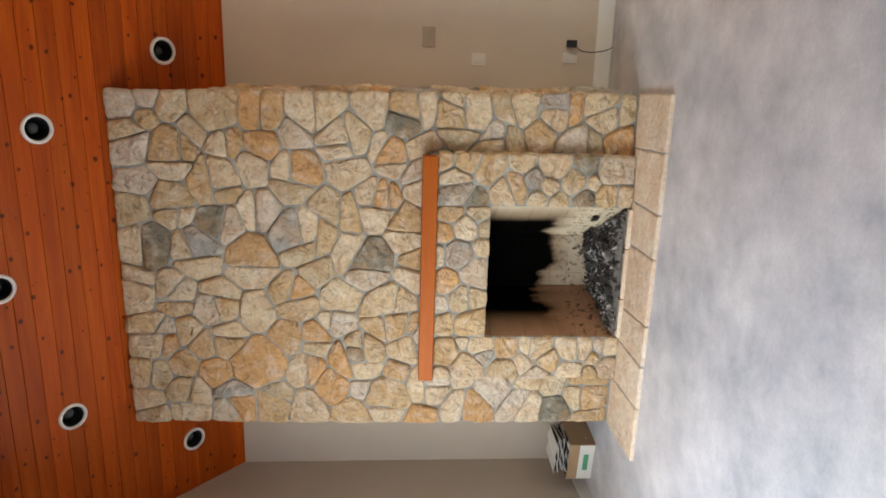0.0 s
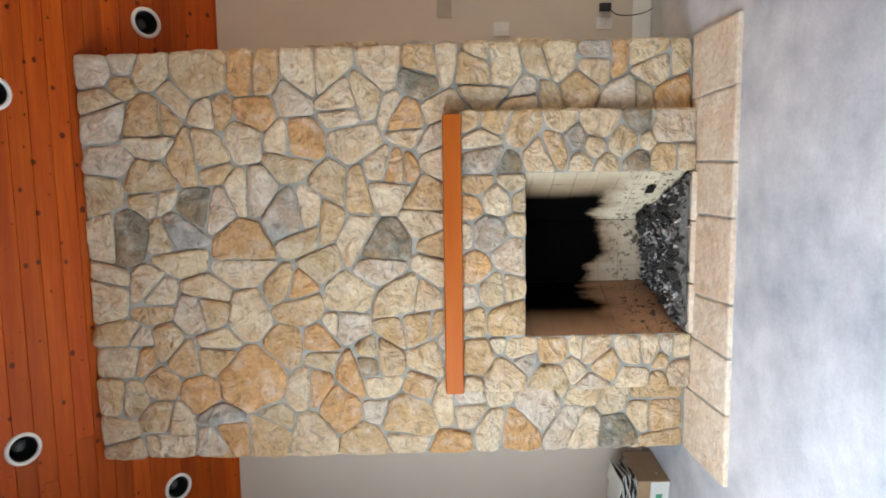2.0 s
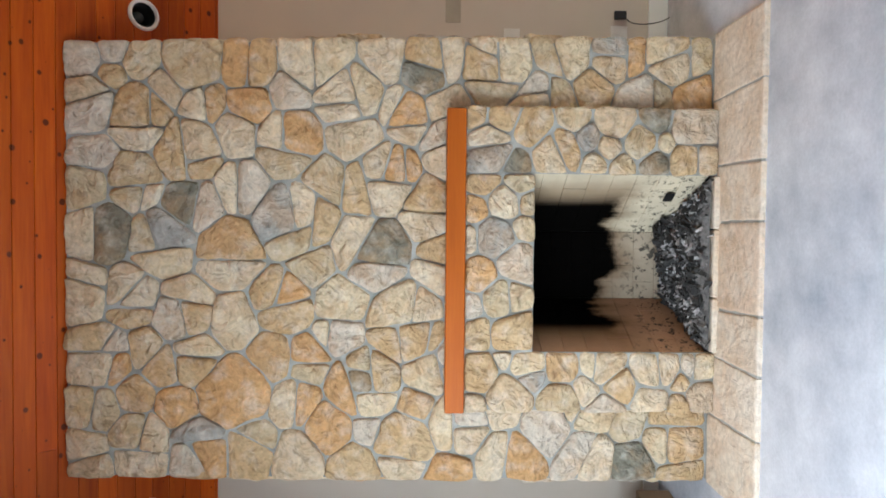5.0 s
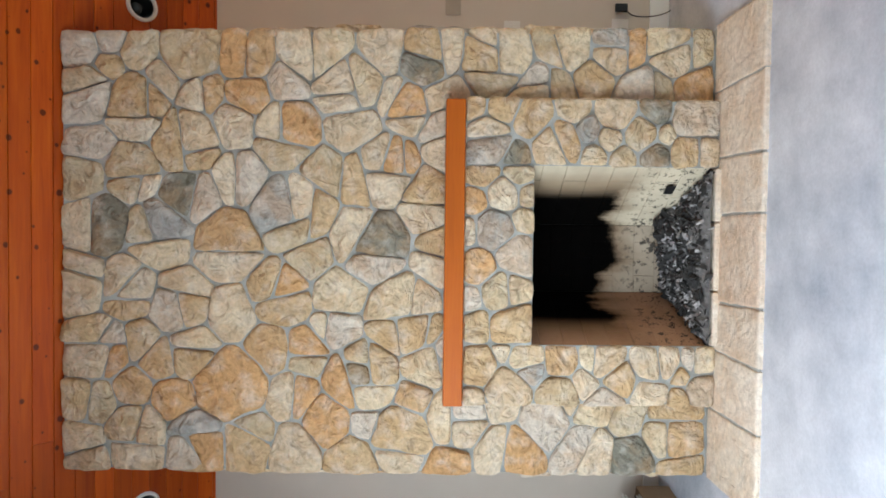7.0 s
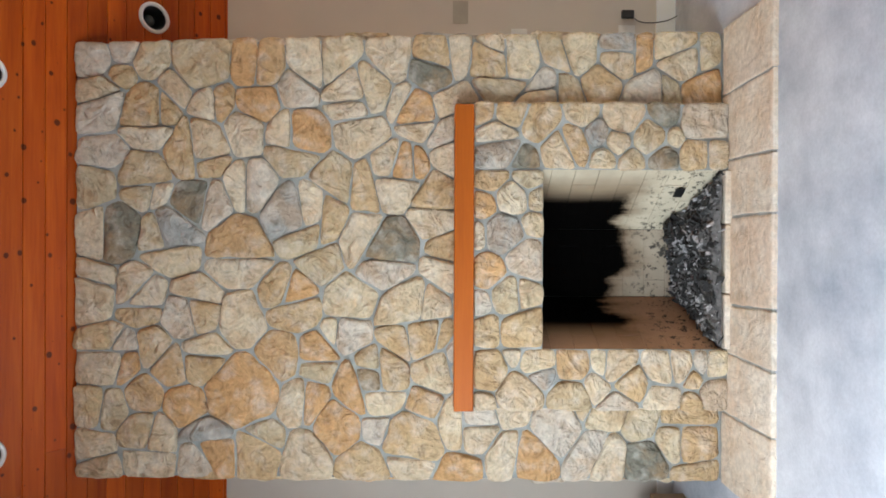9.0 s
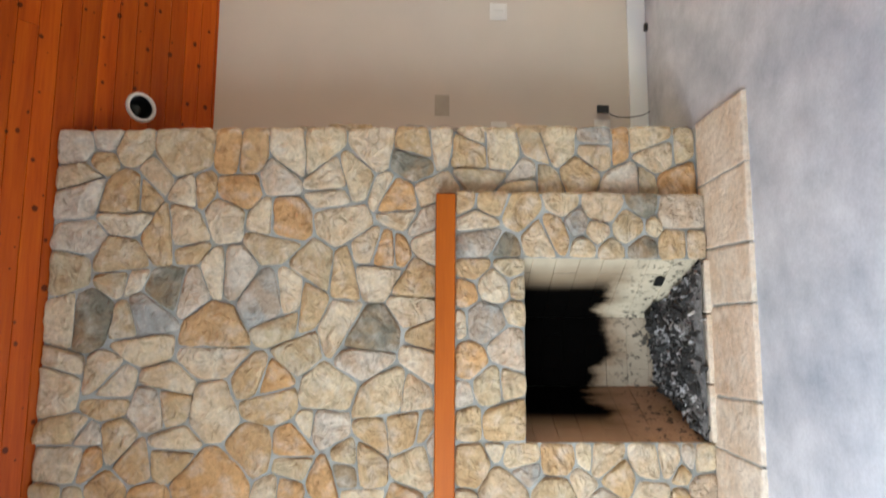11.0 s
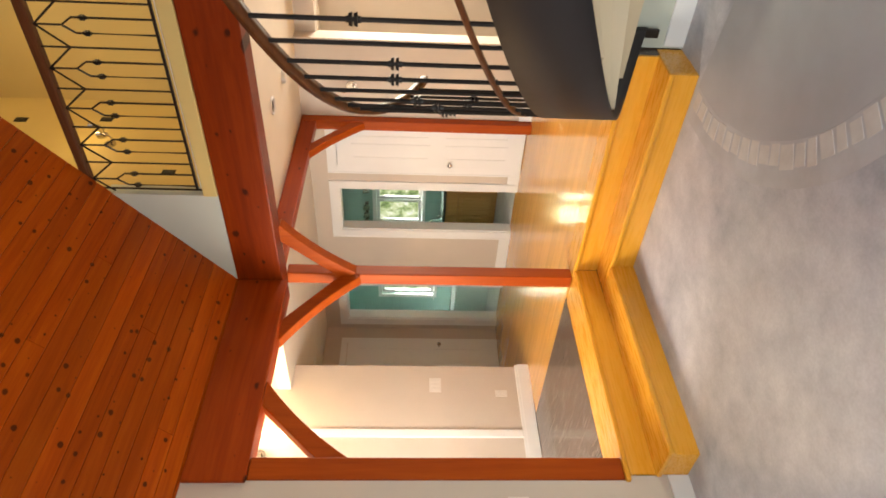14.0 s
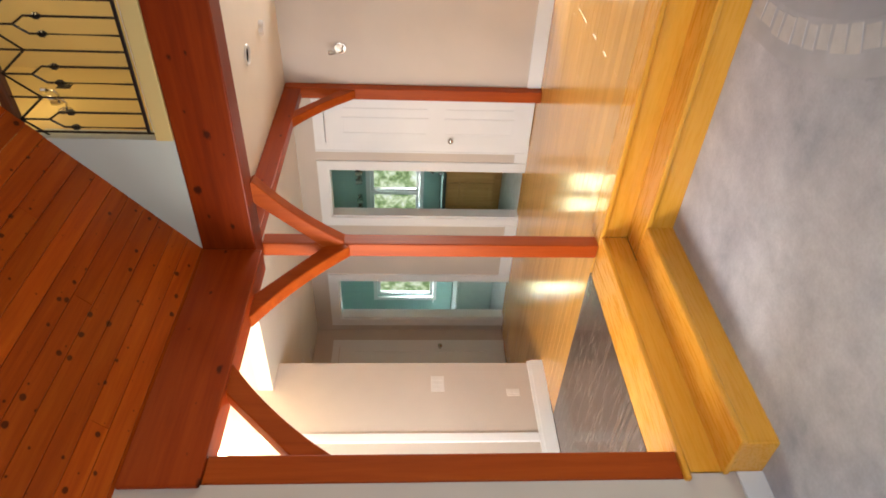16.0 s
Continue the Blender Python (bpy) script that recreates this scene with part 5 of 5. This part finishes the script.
for yy in (3.02, 3.62):
    bar = thing("vanity_lamp", None, "metal wall lamp bar with three glass shades", "wall lamp", "vanity lamps")
    part("back_plate", box(BE - 0.022, BE, yy - 0.20, yy + 0.20, 2.20, 2.26, 0.006), M_CHROME, bar)
    for s in (-0.14, 0, 0.14):
        arm = part("arm", rod((BE - 0.02, yy + s, 2.23), (BE - 0.09, yy + s, 2.23), 0.009, 8), M_CHROME, bar)
        part("shade", rod((BE - 0.09, yy + s, 2.185), (BE - 0.09, yy + s, 2.275), 0.030, 14, 0.045), M_CHROME, bar, "small bell-shaped shade")
tub = thing("bathtub", (8.55, 5.25, PLAT), "white enamel bathtub under the window", "bathtub")
part("apron", box(0, 0.03, -0.95, 0.95, 0, 0.46, 0.01), M_TUB, tub)
part("rim", boxes((-0.015, 0.07, -0.95, 0.95, 0.46, 0.49), (0.72, 0.80, -0.95, 0.95, 0.46, 0.49), (0.07, 0.72, -0.95, -0.85, 0.46, 0.49), (0.07, 0.72, 0.85, 0.95, 0.46, 0.49)), M_TUB, tub)
part("basin", boxes((0.07, 0.72, -0.85, 0.85, 0.10, 0.13), (0.05, 0.07, -0.85, 0.85, 0.10, 0.46), (0.72, 0.74, -0.85, 0.85, 0.10, 0.46)), M_TUB, tub)

# ---- side room past the hall wall ----
# The gap in the far wall is unseen, added for the side room fill.
structure("wall_side_room", boxes((9.2, 9.3, -6.7, -2.2, PLAT, HALL_Z), (9.2, 9.3, -0.4, 1.2, PLAT, HALL_Z), (9.2, 9.3, -2.2, -0.4, PLAT, 1.1), (9.2, 9.3, -2.2, -0.4, 2.4, HALL_Z), (HE + 0.14, 9.2, 0.9, 1.0, PLAT, HALL_Z)), M_WALL, "cream wall of the room beyond", "wall")
structure("ceiling_side_room", boxes((HE, 9.3, -6.7, 1.2, HALL_Z, HALL_Z + 0.1)), M_CEIL, "cream ceiling of the room beyond", "ceiling")
structure("wall_foyer_corridor_back", boxes((5.57, HE, 4.39, 4.5, PLAT, HALL_Z)), M_WALL, "cream wall behind the corridor door", "wall")


# ---- wall lamps ----
def sconce(name, at, facing, label, lit, group=""):
    ob = thing(name, None, label, "wall lamp", group)
    ob.matrix_world = Matrix.Translation(at) @ Vector(facing).to_track_quat("Y", "Z").to_matrix().to_4x4()
    part("back_plate", rod((0, 0, 0), (0, 0.015, 0), 0.05, 20), M_CHROME, ob)
    part("arm", tube([Vector((0, 0.01, -0.01)), Vector((0, 0.07, -0.03)), Vector((0, 0.11, 0.0)), Vector((0, 0.11, 0.05))], 0.008, 8), M_CHROME, ob, smooth=True)
    if lit:
        part("shade", rod((0, 0.11, 0.05), (0, 0.11, 0.17), 0.045, 20, 0.075), M_LAMP, ob, "glowing white glass shade", True)
    else:
        part("socket", rod((0, 0.11, 0.05), (0, 0.11, 0.09), 0.020, 14), M_CHROME, ob, "empty metal lamp socket")
    return ob


sconce("wall_lamp", (4.70, 2.64, 2.86), SOUTH, "lit wall lamp with white glass shade in the foyer", True)
sconce("wall_lamp", (6.72, 0.78, 4.30), SOUTH, "bare brass wall lamp on the upper hall wall", False, "upper wall lamps")
sconce("wall_lamp", (6.86, 0.78, 4.42), SOUTH, "bare brass wall lamp on the upper hall wall", False, "upper wall lamps")
sconce("wall_lamp", (7.43, 0.495, 2.172), (-1, 0, 0), "bare brass wall lamp bracket on the hall wall", False)
for x, z in ((7.144, 4.48), (6.315, 3.67), (7.096, 5.25)):
    wall_plate("switch_plate", (x, 0.78, z), SOUTH, 0.075, 0.115, TOGGLE, "dark switch plate on the upper hall wall", M_IRON, M_BLACK)

# ---- unseen windows of the foyer and the living room, behind the walk ----
# Unseen frame, added round the foyer fill light.
added_foyer_window = thing("window_5", None, "unseen white-framed foyer window added for the fill light", "window", kind="structure")
part("window_frame", boxes((3.25, 3.30, 1.08, 1.13, 1.05, 2.45), (3.25, 3.30, 1.97, 2.02, 1.05, 2.45), (3.25, 3.30, 1.13, 1.97, 1.05, 1.10), (3.25, 3.30, 1.13, 1.97, 2.40, 2.45)), M_WHITE, added_foyer_window)
ob = thing("window_3", None, "wide unseen living room window with a white frame", "window", kind="structure")
(xa, xb), (ya, yb), (za, zb) = (WX - 0.11, WX - 0.05), (-4.4, -1.2), (0.45, 2.75)
bm = boxes((xa, xb, ya, ya + 0.06, za, zb), (xa, xb, yb - 0.06, yb, za, zb), (xa, xb, ya, yb, za, za + 0.06), (xa, xb, ya, yb, zb - 0.06, zb), (xa, xb, -2.83, -2.77, za, zb))
part("window_frame", bm, M_WHITE, ob)
# Unseen south window, added to go with the fill from that side.
ob = thing("window_4", None, "wide unseen living room window with a white frame", "window", kind="structure")
part("window_frame", boxes((0, 0.06, SY - 0.11, SY - 0.05, 0.45, 2.95), (4.34, 4.4, SY - 0.11, SY - 0.05, 0.45, 2.95), (0, 4.4, SY - 0.11, SY - 0.05, 0.45, 0.51), (0, 4.4, SY - 0.11, SY - 0.05, 2.89, 2.95), (2.17, 2.23, SY - 0.11, SY - 0.05, 0.45, 2.95)), M_WHITE, ob)


# ---- wood strip floors, laid piece by piece ----
def strips(parent, x0, x1, y0, y1, w, mat, name, seed, longest=1.6):
    r = random.Random(seed)
    store = {}
    x = x0
    while x < x1 - 0.01:
        ww = min(w, x1 - x)
        y = y0
        first = True
        while y < y1 - 0.01:
            L = r.choice((0.8, 1.1, 1.4, longest)) * (0.6 if first else 1)
            L = min(round(L, 2), y1 - y)
            if y1 - y - L < 0.25:
                L = y1 - y
            key = (round(ww, 3), round(L, 3))
            if key not in store:
                bm = box(0.0005, key[0] - 0.0005, 0.0005, key[1] - 0.0005, 0, 0.016, 0.0012, 1)
                me = bpy.data.meshes.new(name)
                bm.to_mesh(me), bm.free()
                me.materials.append(mat)
                store[key] = me
            ob = new(name, store[key])
            ob.parent = parent
            ob.location = (x, y, PLAT - 0.016)
            y += L
            first = False
        x += w


strips(hall_floor, 5.30, HE - 0.002, -1.4, 4.25, 0.092, M_FLOOR, "floor_strip", 3, 2.0)
strips(hall_floor, 5.127, 5.30, 0.782, 2.60, 0.0865, M_FLOOR, "floor_strip", 6)
strips(hall_floor, 5.36, 9.2, -6.7, -1.4, 0.35, M_FLOOR, "floor_strip", 7, 5.0)
strips(foyer_floor, 3.36, 5.125, 1.022, 2.60, 0.145, M_DARK, "dark_plank", 9)
strips(hall_floor, HE + 0.002, HE + 0.10, D1[0], D1[1], 0.098, M_FLOOR, "floor_strip", 12)
strips(hall_floor, HE + 0.002, HE + 0.10, D2[0], D2[1], 0.098, M_FLOOR, "floor_strip", 13)
